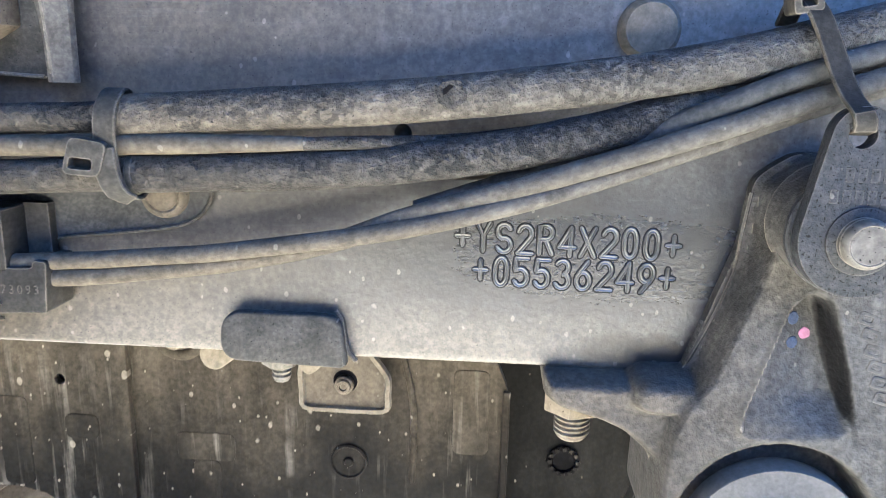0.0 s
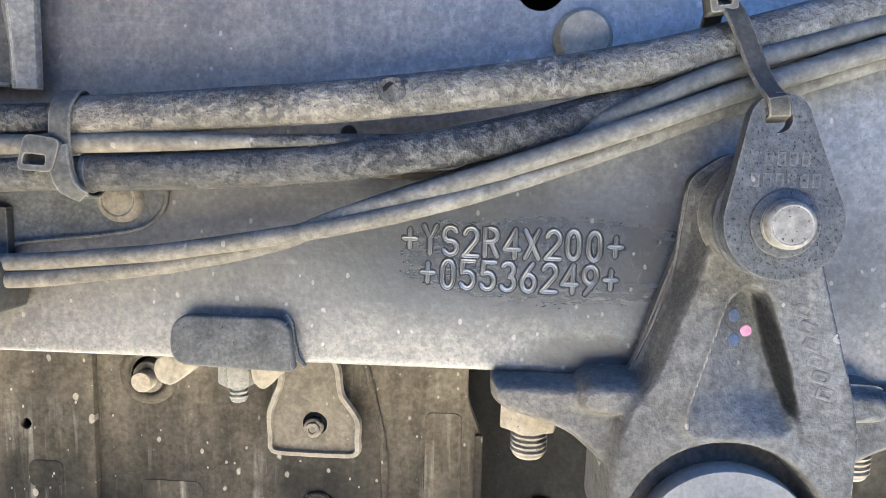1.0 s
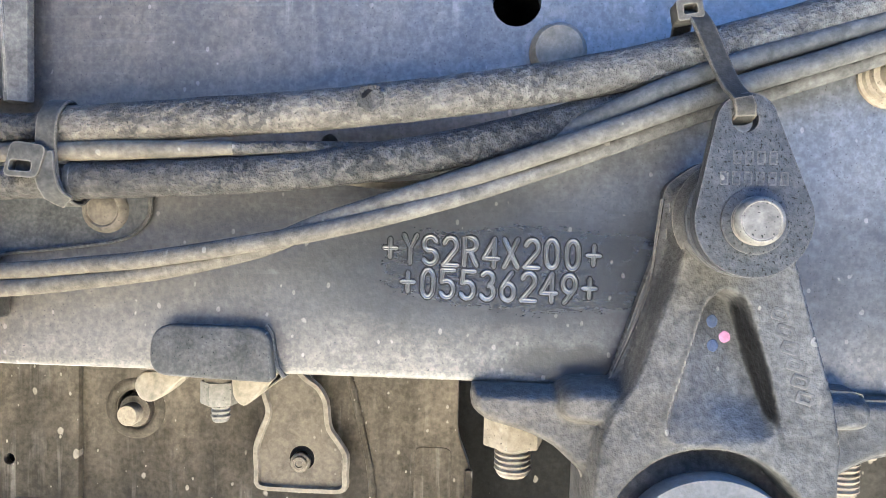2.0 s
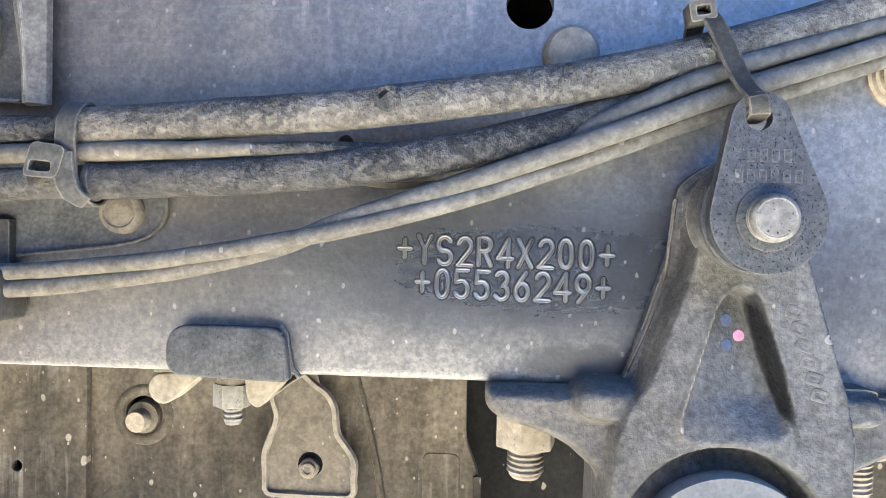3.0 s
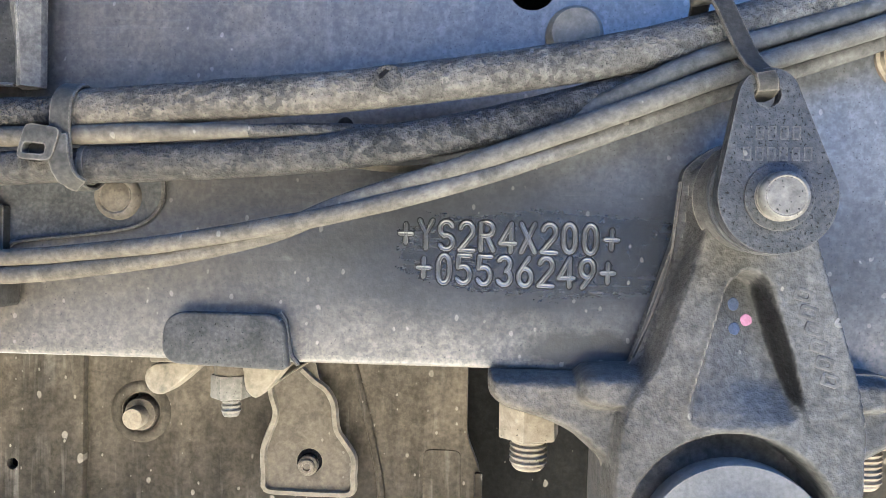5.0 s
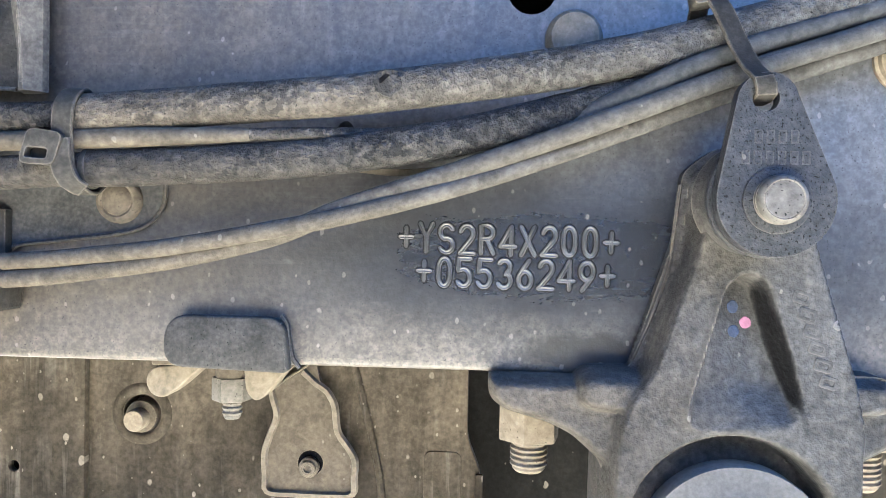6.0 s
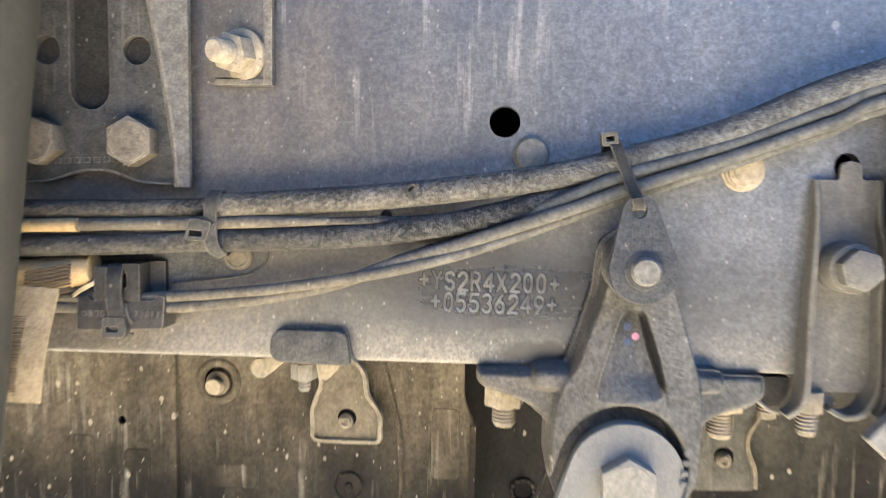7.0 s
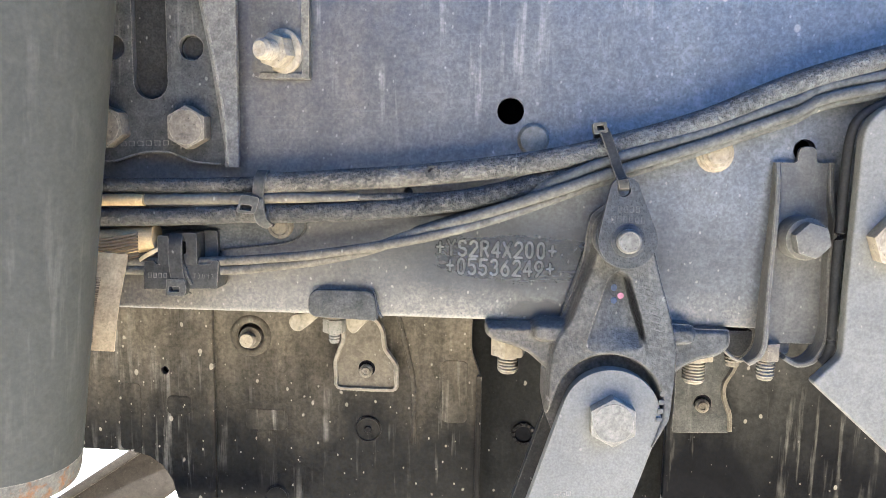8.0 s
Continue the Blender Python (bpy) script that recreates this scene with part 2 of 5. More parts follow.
bolt_steel = surface("bolt_steel", (0.09, 0.088, 0.084), (0.14, 0.133, 0.118), 0.5, 0.2, 0.5, 0.8, metal=0.2, pits=0.3, sandy=0.3, mottle=0.34, fine=420)
bolt_grey = surface("bolt_grey", (0.10, 0.097, 0.088), (0.185, 0.174, 0.152), 0.55, 0.2, 0.5, 0.85, pits=0.05, sandy=0.2)
rivet_dust = surface("rivet_dust", (0.10, 0.091, 0.076), (0.2, 0.182, 0.15), 0.55, 0.25, 0.6, 0.92, sandy=0.15)
bolt_dust = surface("bolt_dust", (0.06, 0.053, 0.044), (0.17, 0.147, 0.115), 0.6, 0.2, 0.6, 0.92, pits=0.05, sandy=0.2)
bolt_pale = surface("bolt_pale", (0.19, 0.165, 0.128), (0.265, 0.228, 0.176), 0.5, 0.2, 0.5, 0.9, pits=0.03, grain=0.12, fine=420, sandy=0.15)
hose_dusty = surface("hose_dusty", (0.028, 0.028, 0.029), (0.136, 0.138, 0.14), 0.56, 0.2, 0.5, 0.9, warm_west=(-0.14, 0.05, (0.158, 0.14, 0.114)), coarse=30, fine=420, bump=1.0, relief=0.0015, pits=0.05, grain=0.26, flake=0.7, sandy=0.3, mottle=0.26, edge=0.0)
hose_dark = surface("hose_dark", (0.014, 0.015, 0.018), (0.107, 0.108, 0.108), 0.42, 0.2, 0.42, 0.85, warm_west=(-0.14, 0.05, (0.115, 0.104, 0.088)), coarse=30, fine=420, bump=1.0, relief=0.0015, grain=0.26, flake=0.75, sandy=0.3, mottle=0.26, edge=0.0)
cable_dusty = surface("cable_dusty", (0.026, 0.025, 0.023), (0.122, 0.123, 0.122), 0.5, 0.2, 0.5, 0.9, warm_west=(-0.14, 0.05, (0.148, 0.129, 0.1)), coarse=40, fine=500, bump=0.4, sandy=0.25, edge=0.0)
cable_clean = surface("cable_clean", (0.024, 0.026, 0.029), (0.118, 0.12, 0.12), 0.46, 0.17, 0.42, 0.8, coarse=40, fine=500, bump=0.3, sandy=0.25, edge=0.0)
black_plastic = surface("black_plastic", (0.009, 0.009, 0.0095), (0.064, 0.06, 0.053), 0.46, 0.2, 0.42, 0.85, sandy=0.2)
tie_plastic = surface("tie_plastic", (0.012, 0.0125, 0.014), (0.092, 0.086, 0.074), 0.44, 0.2, 0.42, 0.9, sandy=0.25)
shield_plastic = surface("shield_plastic", (0.008, 0.008, 0.0085), (0.165, 0.14, 0.106), 0.50, 0.15, 0.5, 0.9, coarse=20, fine=330, grain=0.24, streak=0.6,
                         splats=0.55, low_fade=(0.715, 0.83, 0.06), specular=0.02, stain=0.3, sandy=0.12, mottle=0.2, edge=0.0, runs=0.35)
# Darker copy of shield_plastic: the right panel's shade is in its colour.
shield_shade = surface("shield_shade", (0.004, 0.004, 0.005), (0.07, 0.066, 0.06), 0.5, 0.18, 0.5, 0.9, coarse=18, fine=330, grain=0.10, streak=0.55,
                       splats=0.2, low_fade=(0.71, 0.80, 0.04), specular=0.01, sandy=0.12, edge=0.0, runs=0.3)
# Darkest copy, painting the shade in the recessed middle panel.
shield_shade_deep = surface("shield_shade_deep", (0.003, 0.003, 0.0035), (0.03, 0.029, 0.027), 0.42, 0.2, 0.5, 0.9, coarse=18, fine=330, streak=0.6, splats=0.15, specular=0.01, sandy=0.12, edge=0.0)
rubber_black = surface("rubber_black", (0.006, 0.006, 0.007), (0.03, 0.029, 0.027), 0.4, 0.2, 0.5, 0.9, specular=0.1, edge=0.25)
tab_metal = surface("tab_metal", (0.065, 0.057, 0.046), (0.155, 0.134, 0.104), 0.55, 0.3, 0.5, 0.9, splats=0.04, fine=420, grain=0.14, sandy=0.15)
lug_plastic = surface("lug_plastic", (0.12, 0.107, 0.082), (0.24, 0.21, 0.16), 0.5, 0.3, 0.5, 0.85, fine=420, sandy=0.15)
pale_plastic = surface("pale_plastic", (0.14, 0.124, 0.096), (0.215, 0.188, 0.144), 0.5, 0.3, 0.5, 0.85, grain=0.12, fine=420, sandy=0.15)
damper_paint = surface("damper_paint", (0.03, 0.031, 0.028), (0.067, 0.065, 0.056), 0.5, 0.22, 0.5, 0.85, coarse=12, fine=420, streak=0.45, bump=0.2, specks_dark=0.4, flecks=0.0, grain=0.1, mottle=0.08, stain=0.1, sandy=0.12, runs=0.1)
rust_rim = surface("rust_rim", (0.06, 0.06, 0.055), (0.13, 0.118, 0.095), 0.5, 0.3, 0.6, 0.9, rust=0.3)
paper = surface("paper", (0.34, 0.262, 0.16), (0.5, 0.4, 0.26), 0.5, 0.35, 0.8, 0.9, bump=0.1, value=0.45, stain=0.2, flecks=0.0, edge=0.0)
kraft = surface("kraft", (0.34, 0.235, 0.115), (0.48, 0.35, 0.19), 0.5, 0.35, 0.7, 0.9, bump=0.3, value=0.5, stain=0.2, flecks=0.0, edge=0.0)
rim_dust = surface("rim_dust", (0.13, 0.115, 0.093), (0.225, 0.2, 0.16), 0.6, 0.25, 0.6, 0.9, grain=0.12, fine=420, sandy=0.15)
liner_paint = surface("liner_paint", (0.028, 0.031, 0.038), (0.12, 0.117, 0.11), 0.42, 0.2, 0.4, 0.7)
# Near-black bed colour that paints shade round the stamped strokes.
stamp_shade = surface("stamp_shade", (0.008, 0.009, 0.012), (0.02, 0.02, 0.02), 0.4, 0.2, 0.5, 0.9, specular=0.05, stain=0.0, flecks=0.0, edge=0.0)
# Near-black that paints the shade in gaps, sockets and small holes.
shade_black = surface("shade_black", (0.004, 0.004, 0.005), (0.012, 0.012, 0.014), 0.4, 0.2, 0.8, 0.9, specular=0.03, stain=0.0, flecks=0.0, edge=0.0)
ink = surface("ink", (0.05, 0.036, 0.024), (0.12, 0.09, 0.06), 0.35, 0.3, 0.8, 0.9, stain=0.0, flecks=0.0, edge=0.0)
stamp_floor = surface("stamp_floor", (0.026, 0.028, 0.033), (0.08, 0.077, 0.072), 0.3, 0.2, 0.27, 0.5, metal=0.3, specular=0.6, sandy=0.2, flecks=0.0, stain=0.15, edge=0.0)
pink_paint = surface("pink_paint", (0.44, 0.2, 0.31), (0.34, 0.18, 0.25), 0.5, 0.3, 0.6, 0.8, stain=0.0, flecks=0.0, edge=0.0)
blue_paint = surface("blue_paint", (0.05, 0.07, 0.135), (0.08, 0.095, 0.13), 0.6, 0.3, 0.6, 0.8, stain=0.0, flecks=0.0, edge=0.0)
chalk = surface("chalk", (0.14, 0.138, 0.132), (0.19, 0.182, 0.17), 0.5, 0.3, 0.8, 0.9, stain=0.0, flecks=0.0, edge=0.0)
# Dark steel, kept near black to paint shade in gaps, slots and holes too.
dark_steel_and_shade = surface("dark_steel_and_shade", (0.008, 0.008, 0.0085), (0.05, 0.046, 0.04), 0.4, 0.3, 0.5, 0.9)
brown_steel = surface("brown_steel", (0.02, 0.016, 0.012), (0.06, 0.05, 0.04), 0.5, 0.3, 0.5, 0.9)
concrete = surface("concrete", (0.47, 0.395, 0.285), (0.6, 0.51, 0.375), 0.5, 0.4, 0.9, 0.95, coarse=0.9, fine=25, bump=0.3, value=0.75, sandy=0.2, stain=0.2, flecks=0.0, edge=0.0)
blocker_dark = surface("blocker_dark", (0.06, 0.058, 0.055), (0.10, 0.096, 0.09), 0.5, 0.4, 0.9, 0.95, coarse=0.7, fine=20, value=1.0, stain=0.2, flecks=0.0, edge=0.0)
blocker_grey = surface("blocker_grey", (0.055, 0.052, 0.047), (0.085, 0.08, 0.072), 0.5, 0.4, 0.9, 0.95, coarse=0.7, fine=20, value=1.0, stain=0.2, flecks=0.0, edge=0.0)
cab_black = surface("cab_black", (0.03, 0.03, 0.03), (0.10, 0.095, 0.085), 0.4, 0.3, 0.6, 0.9, coarse=5, edge=0.0)


# ---- mesh helpers (plans in millimetres) ----
MM = 0.001


def thing(name, x, y, z, label, category, group="", kind=""):
    ob = new(name)
    ob.empty_display_size = 0.02
    ob.location = (x * MM, y * MM, z * MM)
    return tagged(ob, label, category, group, kind)


def finish(bm, smooth=40):
    bmesh.ops.recalc_face_normals(bm, faces=bm.faces)
    for f in bm.faces:
        f.smooth = True
    for e in bm.edges:
        if len(e.link_faces) != 2 or e.calc_face_angle(3.0) > radians(smooth):
            e.smooth = False


def part(name, bm, material, parent=None, label="", smooth=40):
    """One mesh object from a bmesh in world millimetres."""
    finish(bm, smooth)
    bmesh.ops.scale(bm, vec=(MM, MM, MM), verts=bm.verts)
    me = bpy.data.meshes.new(name)
    bm.to_mesh(me)
    bm.free()
    me.materials.append(material)
    ob = new(name, me)
    if parent:
        ob.parent = parent
        m = Matrix.Translation(parent.location) if not parent.parent else Matrix.Translation(parent.parent.location)
        ob.matrix_parent_inverse = m.inverted() if not parent.parent else Matrix()
    if label:
        ob["label"] = label
    return ob


def circle(cx, cz, r, n=24, a0=0.0, a1=360.0):
    full = abs(a1 - a0) >= 360
    k = n if full else n + 1
    return [(cx + r * math.cos(radians(a0 + (a1 - a0) * i / n)), cz + r * math.sin(radians(a0 + (a1 - a0) * i / n))) for i in range(k)]


def rounded(pts, r, n=4):
    """A polygon with its corners rounded; r is one radius or one for each corner."""
    out = []
    for i, p in enumerate(pts):
        rr = r[i] if isinstance(r, (list, tuple)) else r
        p, a, b = Vector(p), Vector(pts[i - 1]), Vector(pts[(i + 1) % len(pts)])
        u, v = (a - p), (b - p)
        d = min(rr, u.length * 0.49, v.length * 0.49)
        if d < 1e-4:
            out.append(tuple(p))
            continue
        s, e = p + u.normalized() * d, p + v.normalized() * d
        for k in range(n + 1):
            t = k / n
            out.append(tuple((1 - t) ** 2 * s + 2 * t * (1 - t) * p + t * t * e))
    return out


def bevel_sharp(bm, width, seg=2, angle=35):
    es = [e for e in bm.edges if len(e.link_faces) == 2 and e.calc_face_angle(0) > radians(angle)]
    bmesh.ops.bevel(bm, geom=es, offset=width, segments=seg, profile=0.6, affect="EDGES", clamp_overlap=True)


def prism(outline, y0, y1, holes=(), bevel=0.0, seg=2, bm=None):
    """A plate whose outline lies in x and z, from depth y0 to y1."""
    sub = bmesh.new()
    loops = [outline, *holes]
    back = [[sub.verts.new((x, y0, z)) for x, z in lp] for lp in loops]
    front = [[sub.verts.new((x, y1, z)) for x, z in lp] for lp in loops]
    if not holes:
        sub.faces.new(back[0])
        sub.faces.new(front[0])
    else:
        for side in (back, front):
            edges = [sub.edges.new((lp[i - 1], lp[i])) for lp in side for i in range(len(lp))]
            bmesh.ops.triangle_fill(sub, use_beauty=True, use_dissolve=False, edges=edges)
    for b, f in zip(back, front):
        for i in range(len(b)):
            sub.faces.new((b[i - 1], b[i], f[i], f[i - 1]))
    bmesh.ops.recalc_face_normals(sub, faces=sub.faces)
    if bevel:
        bevel_sharp(sub, bevel, seg)
    return merge(bm, sub)


def frustum(outline, y0, y1, grow, holes=(), hole_grow=0.0, bevel=0.0, seg=3):
    """A cast form with drafted sides: the outline is the front at y1, and widens by grow towards the back at y0."""
    def offset(lp, d):
        area = sum(a[0] * b[1] - b[0] * a[1] for a, b in zip(lp, lp[1:] + lp[:1]))
        s = 1 if area > 0 else -1
        res = []
        for i in range(len(lp)):
            a, p, c = Vector(lp[i - 1]), Vector(lp[i]), Vector(lp[(i + 1) % len(lp)])
            t = ((p - a).normalized() + (c - p).normalized())
            nrm = Vector((t.y, -t.x)).normalized() * s
            res.append((p.x + nrm.x * d, p.y + nrm.y * d))
        return res
    sub = bmesh.new()
    loops = [list(outline)] + [list(h) for h in holes]
    levels = [(y0, grow, hole_grow)]
    for k in range(seg + 1):
        a = math.pi / 2 * k / seg
        levels.append((y1 + bevel * (1 - math.sin(a)), -bevel * (1 - math.cos(a)), -bevel * (1 - math.cos(a))))
    rings = []
    for y, g, hg in levels:
        rings.append([[sub.verts.new((x, y, z)) for x, z in offset(lp, g if n == 0 else -hg)] for n, lp in enumerate(loops)])
    for side in (rings[0], rings[-1]):
        edges = [sub.edges.new((lp[i - 1], lp[i])) for lp in side for i in range(len(lp))]
        bmesh.ops.triangle_fill(sub, use_beauty=True, use_dissolve=False, edges=edges)
    for low, high in zip(rings, rings[1:]):
        for b, f in zip(low, high):
            for i in range(len(b)):
                sub.faces.new((b[i - 1], b[i], f[i], f[i - 1]))
    bmesh.ops.recalc_face_normals(sub, faces=sub.faces)
    return sub


def merge(bm, sub):
    if bm is None:
        return sub
    me = bpy.data.meshes.new("tmp")
    sub.to_mesh(me)
    sub.free()
    bm.from_mesh(me)
    bpy.data.meshes.remove(me)
    return bm


def axis(x, y, z, dx=0.0, dy=-1.0, dz=0.0, spin=0.0):
    """A pose in millimetres whose local z points along (dx, dy, dz)."""
    q = Vector((dx, dy, dz)).to_track_quat("Z", "X")
    return Matrix.Translation((x, y, z)) @ q.to_matrix().to_4x4() @ Matrix.Rotation(radians(spin), 4, "Z")


def lathe(profile, m, n=28, bm=None, capped=True):
    """Turns a profile of (radius, height) about the local z of m."""
    sub = bmesh.new()
    rings = []
    for r, h in profile:
        if r < 1e-6:
            rings.append([sub.verts.new((0, 0, h))])
        else:
            rings.append([sub.verts.new((r * math.cos(2 * math.pi * i / n), r * math.sin(2 * math.pi * i / n), h)) for i in range(n)])
    for a, b in zip(rings, rings[1:]):
        for i in range(n):
            j = (i + 1) % n
            if len(a) == 1 and len(b) > 1:
                sub.faces.new((a[0], b[i], b[j]))
            elif len(b) == 1 and len(a) > 1:
                sub.faces.new((a[i], a[j], b[0]))
            elif len(a) > 1:
                sub.faces.new((a[i], a[j], b[j], b[i]))
    if len(rings[0]) > 1 and capped:
        sub.faces.new(rings[0][::-1])
    if len(rings[-1]) > 1:
        sub.faces.new(rings[-1])
    bmesh.ops.transform(sub, matrix=m, verts=sub.verts)
    return merge(bm, sub)


def hexagon(af, h, m, chamfer=0.8, bm=None):
    """A hexagonal head or nut with chamfered corners."""
    r = af / math.sqrt(3)
    sub = lathe([(r, 0), (r, h)], Matrix(), 6)
    bevel_sharp(sub, chamfer, 2)
    bmesh.ops.transform(sub, matrix=m, verts=sub.verts)
    return merge(bm, sub)


def thread(r, h, m, pitch=2.0, tip=1.2, bm=None):
    prof, z = [(r * 0.86, 0)], 0.0
    while z + pitch < h - tip:
        prof += [(r * 0.86, z + 0.15 * pitch), (r, z + 0.45 * pitch), (r, z + 0.65 * pitch), (r * 0.86, z + 0.95 * pitch)]
        z += pitch
    prof += [(r * 0.88, h - tip), (r * 0.72, h), (0, h)]
    return lathe(prof, m, 20, bm)


def spline(pts, step=3.0):
    """A smooth line through points, cut into even short steps."""
    p = [Vector(q) for q in pts]
    p = [p[0] * 2 - p[1]] + p + [p[-1] * 2 - p[-2]]
    out = []
    for i in range(1, len(p) - 2):
        n = max(1, int((p[i + 1] - p[i]).length / step))
        for k in range(n):
            t = k / n
            a, b, c, d = p[i - 1], p[i], p[i + 1], p[i + 2]
            out.append(0.5 * ((2 * b) + (c - a) * t + (2 * a - 5 * b + 4 * c - d) * t * t + (3 * b - a - 3 * c + d) * t ** 3))
    out.append(p[-2])
    return out


def tube(pts, r, n=14, step=3.5, wobble=0.04, seed=0, bm=None):
    """A hose along a line of (x, y, z); r is a radius or a function of the share of the way."""
    line = spline(pts, step)
    sub = bmesh.new()
    rings = []
    for i, c in enumerate(line):
        d = (line[min(i + 1, len(line) - 1)] - line[max(i - 1, 0)]).normalized()
        u = d.cross(Vector((0, 0, 1))).normalized()
        v = u.cross(d)
        rr = r(i / (len(line) - 1)) if callable(r) else r
        ring = []
        for k in range(n):
            a = 2 * math.pi * k / n
            q = rr * (1 + wobble * noise.noise(Vector((c.x * 0.11 + seed * 7.7, 2.0 * math.cos(a), 2.0 * math.sin(a)))))
            ring.append(sub.verts.new(c + (u * math.cos(a) + v * math.sin(a)) * q))
        rings.append(ring)
    for a, b in zip(rings, rings[1:]):
        for k in range(n):
            sub.faces.new((a[k], a[(k + 1) % n], b[(k + 1) % n], b[k]))
    sub.faces.new(rings[0][::-1])
    sub.faces.new(rings[-1])
    return merge(bm, sub)


def ribbon(pts, width, thick, across=(1, 0, 0), smooth_line=True, bm=None, bevel=0.3):
    """A flat strap along a line; across is the direction of its width."""
    line = spline(pts, 2.0) if smooth_line else [Vector(q) for q in pts]
    sub = bmesh.new()
    w = Vector(across).normalized()
    rings = []
    for i, c in enumerate(line):
        d = (line[min(i + 1, len(line) - 1)] - line[max(i - 1, 0)]).normalized()
        ww = (w - d * w.dot(d)).normalized()
        nn = d.cross(ww)
        rings.append([sub.verts.new(c + ww * sx * width / 2 + nn * sy * thick / 2) for sx, sy in ((-1, -1), (1, -1), (1, 1), (-1, 1))])
    for a, b in zip(rings, rings[1:]):
        for k in range(4):
            sub.faces.new((a[k], a[(k + 1) % 4], b[(k + 1) % 4], b[k]))
    sub.faces.new(rings[0][::-1])
    sub.faces.new(rings[-1])
    bmesh.ops.recalc_face_normals(sub, faces=sub.faces)
    if bevel:
        bevel_sharp(sub, bevel, 1, 50)
    return merge(bm, sub)


def block(x0, x1, y0, y1, z0, z1, bevel=0.6, seg=2, bm=None):
    return prism([(x0, z0), (x1, z0), (x1, z1), (x0, z1)], max(y0, y1), min(y0, y1), (), bevel, seg, bm)


def bead(pts, y0, y1, w):
    """A flat-topped raised rim that follows a line in the xz plane."""
    sub = bmesh.new()
    pts = [Vector(p) for p in pts]
    rows = []
    for i, p in enumerate(pts):
        a, c = pts[max(0, i - 1)], pts[min(len(pts) - 1, i + 1)]
        d = (c - a).normalized()
        n = Vector((-d.y, d.x)) * (w / 2)
        rows.append([sub.verts.new((p.x + n.x * k, y, p.y + n.y * k)) for k, y in ((-1, y0), (-0.55, y1), (0.55, y1), (1, y0))])
    for a, c in zip(rows, rows[1:]):
        for k in range(4):
            sub.faces.new((a[k], a[(k + 1) % 4], c[(k + 1) % 4], c[k]))
    sub.faces.new(rows[0])
    sub.faces.new(rows[-1])
    return sub


def digits(name, text, size, x, y, z, cell, material, parent, narrow=0.8, tilt=0.0, depth=0.12):
    """Moulded characters set one by one in even cells."""
    for i, ch in enumerate(text):
        cu = bpy.data.curves.new("char", "FONT")
        cu.body, cu.size, cu.align_x, cu.align_y = ch, size, "CENTER", "BOTTOM_BASELINE"
        cu.resolution_u, cu.extrude = 4, depth
        tmp = bpy.data.objects.new("char", cu)
        me = bpy.data.meshes.new_from_object(tmp)
        bpy.data.objects.remove(tmp)
        bm = bmesh.new()
        bm.from_mesh(me)
        bpy.data.meshes.remove(me)
        px = x + cell * i * math.cos(radians(tilt))
        pz = z + cell * i * math.sin(radians(tilt))
        m = Matrix.Translation((px, y, pz)) @ Matrix.Rotation(radians(-tilt), 4, "Y") @ Matrix.Rotation(radians(90), 4, "X") @ Matrix.Diagonal((narrow, 1, 1, 1))
        bmesh.ops.transform(bm, matrix=m, verts=bm.verts)
        part(name, bm, material, parent)


def arc(cx, cy, rx, ry, a0, a1, n=8):
    return [(cx + rx * math.cos(radians(a0 + (a1 - a0) * i / n)), cy + ry * math.sin(radians(a0 + (a1 - a0) * i / n))) for i in range(n + 1)]


# strokes of the die-stamped characters, in a box 1 wide and 1 high
STROKES = {
    "+": [[(0.5, 0.2), (0.5, 0.86)], [(0.12, 0.53), (0.88, 0.53)]],
    "Y": [[(0.08, 1), (0.5, 0.52), (0.92, 1)], [(0.5, 0.52), (0.5, 0)]],
    "S": [arc(0.5, 0.74, 0.42, 0.26, 25, 250) + arc(0.5, 0.26, 0.44, 0.26, 80, -155)],
    "2": [arc(0.5, 0.72, 0.42, 0.28, 165, -35, 9) + [(0.06, 0.0)], [(0.06, 0.0), (0.96, 0.0)]],
    "R": [[(0.1, 0), (0.1, 1)] + arc(0.5, 0.76, 0.4, 0.24, 90, -90) + [(0.1, 0.52)], [(0.48, 0.52), (0.92, 0)]],
    "4": [[(0.72, 0), (0.72, 1)], [(0.72, 1), (0.04, 0.3)], [(0.04, 0.3), (0.98, 0.3)]],
    "X": [[(0.06, 1), (0.94, 0)], [(0.06, 0), (0.94, 1)]],
    "0": [arc(0.5, 0.62, 0.38, 0.38, 0, 180, 10) + arc(0.5, 0.38, 0.38, 0.38, 180, 360, 10) + [(0.88, 0.62)]],
    "5": [[(0.9, 1), (0.16, 1)], [(0.16, 1), (0.12, 0.56)], arc(0.46, 0.31, 0.44, 0.31, 120, -150, 10)],
    "3": [arc(0.46, 0.76, 0.38, 0.24, 150, -75) + arc(0.46, 0.27, 0.44, 0.27, 80, -150, 9)],
    "6": [[(0.78, 1), (0.3, 0.62)] + arc(0.5, 0.31, 0.42, 0.31, 150, 510, 14)],
    "9": [[(0.22, 0), (0.7, 0.38)] + arc(0.5, 0.69, 0.42, 0.31, -30, -390, 14)],
}


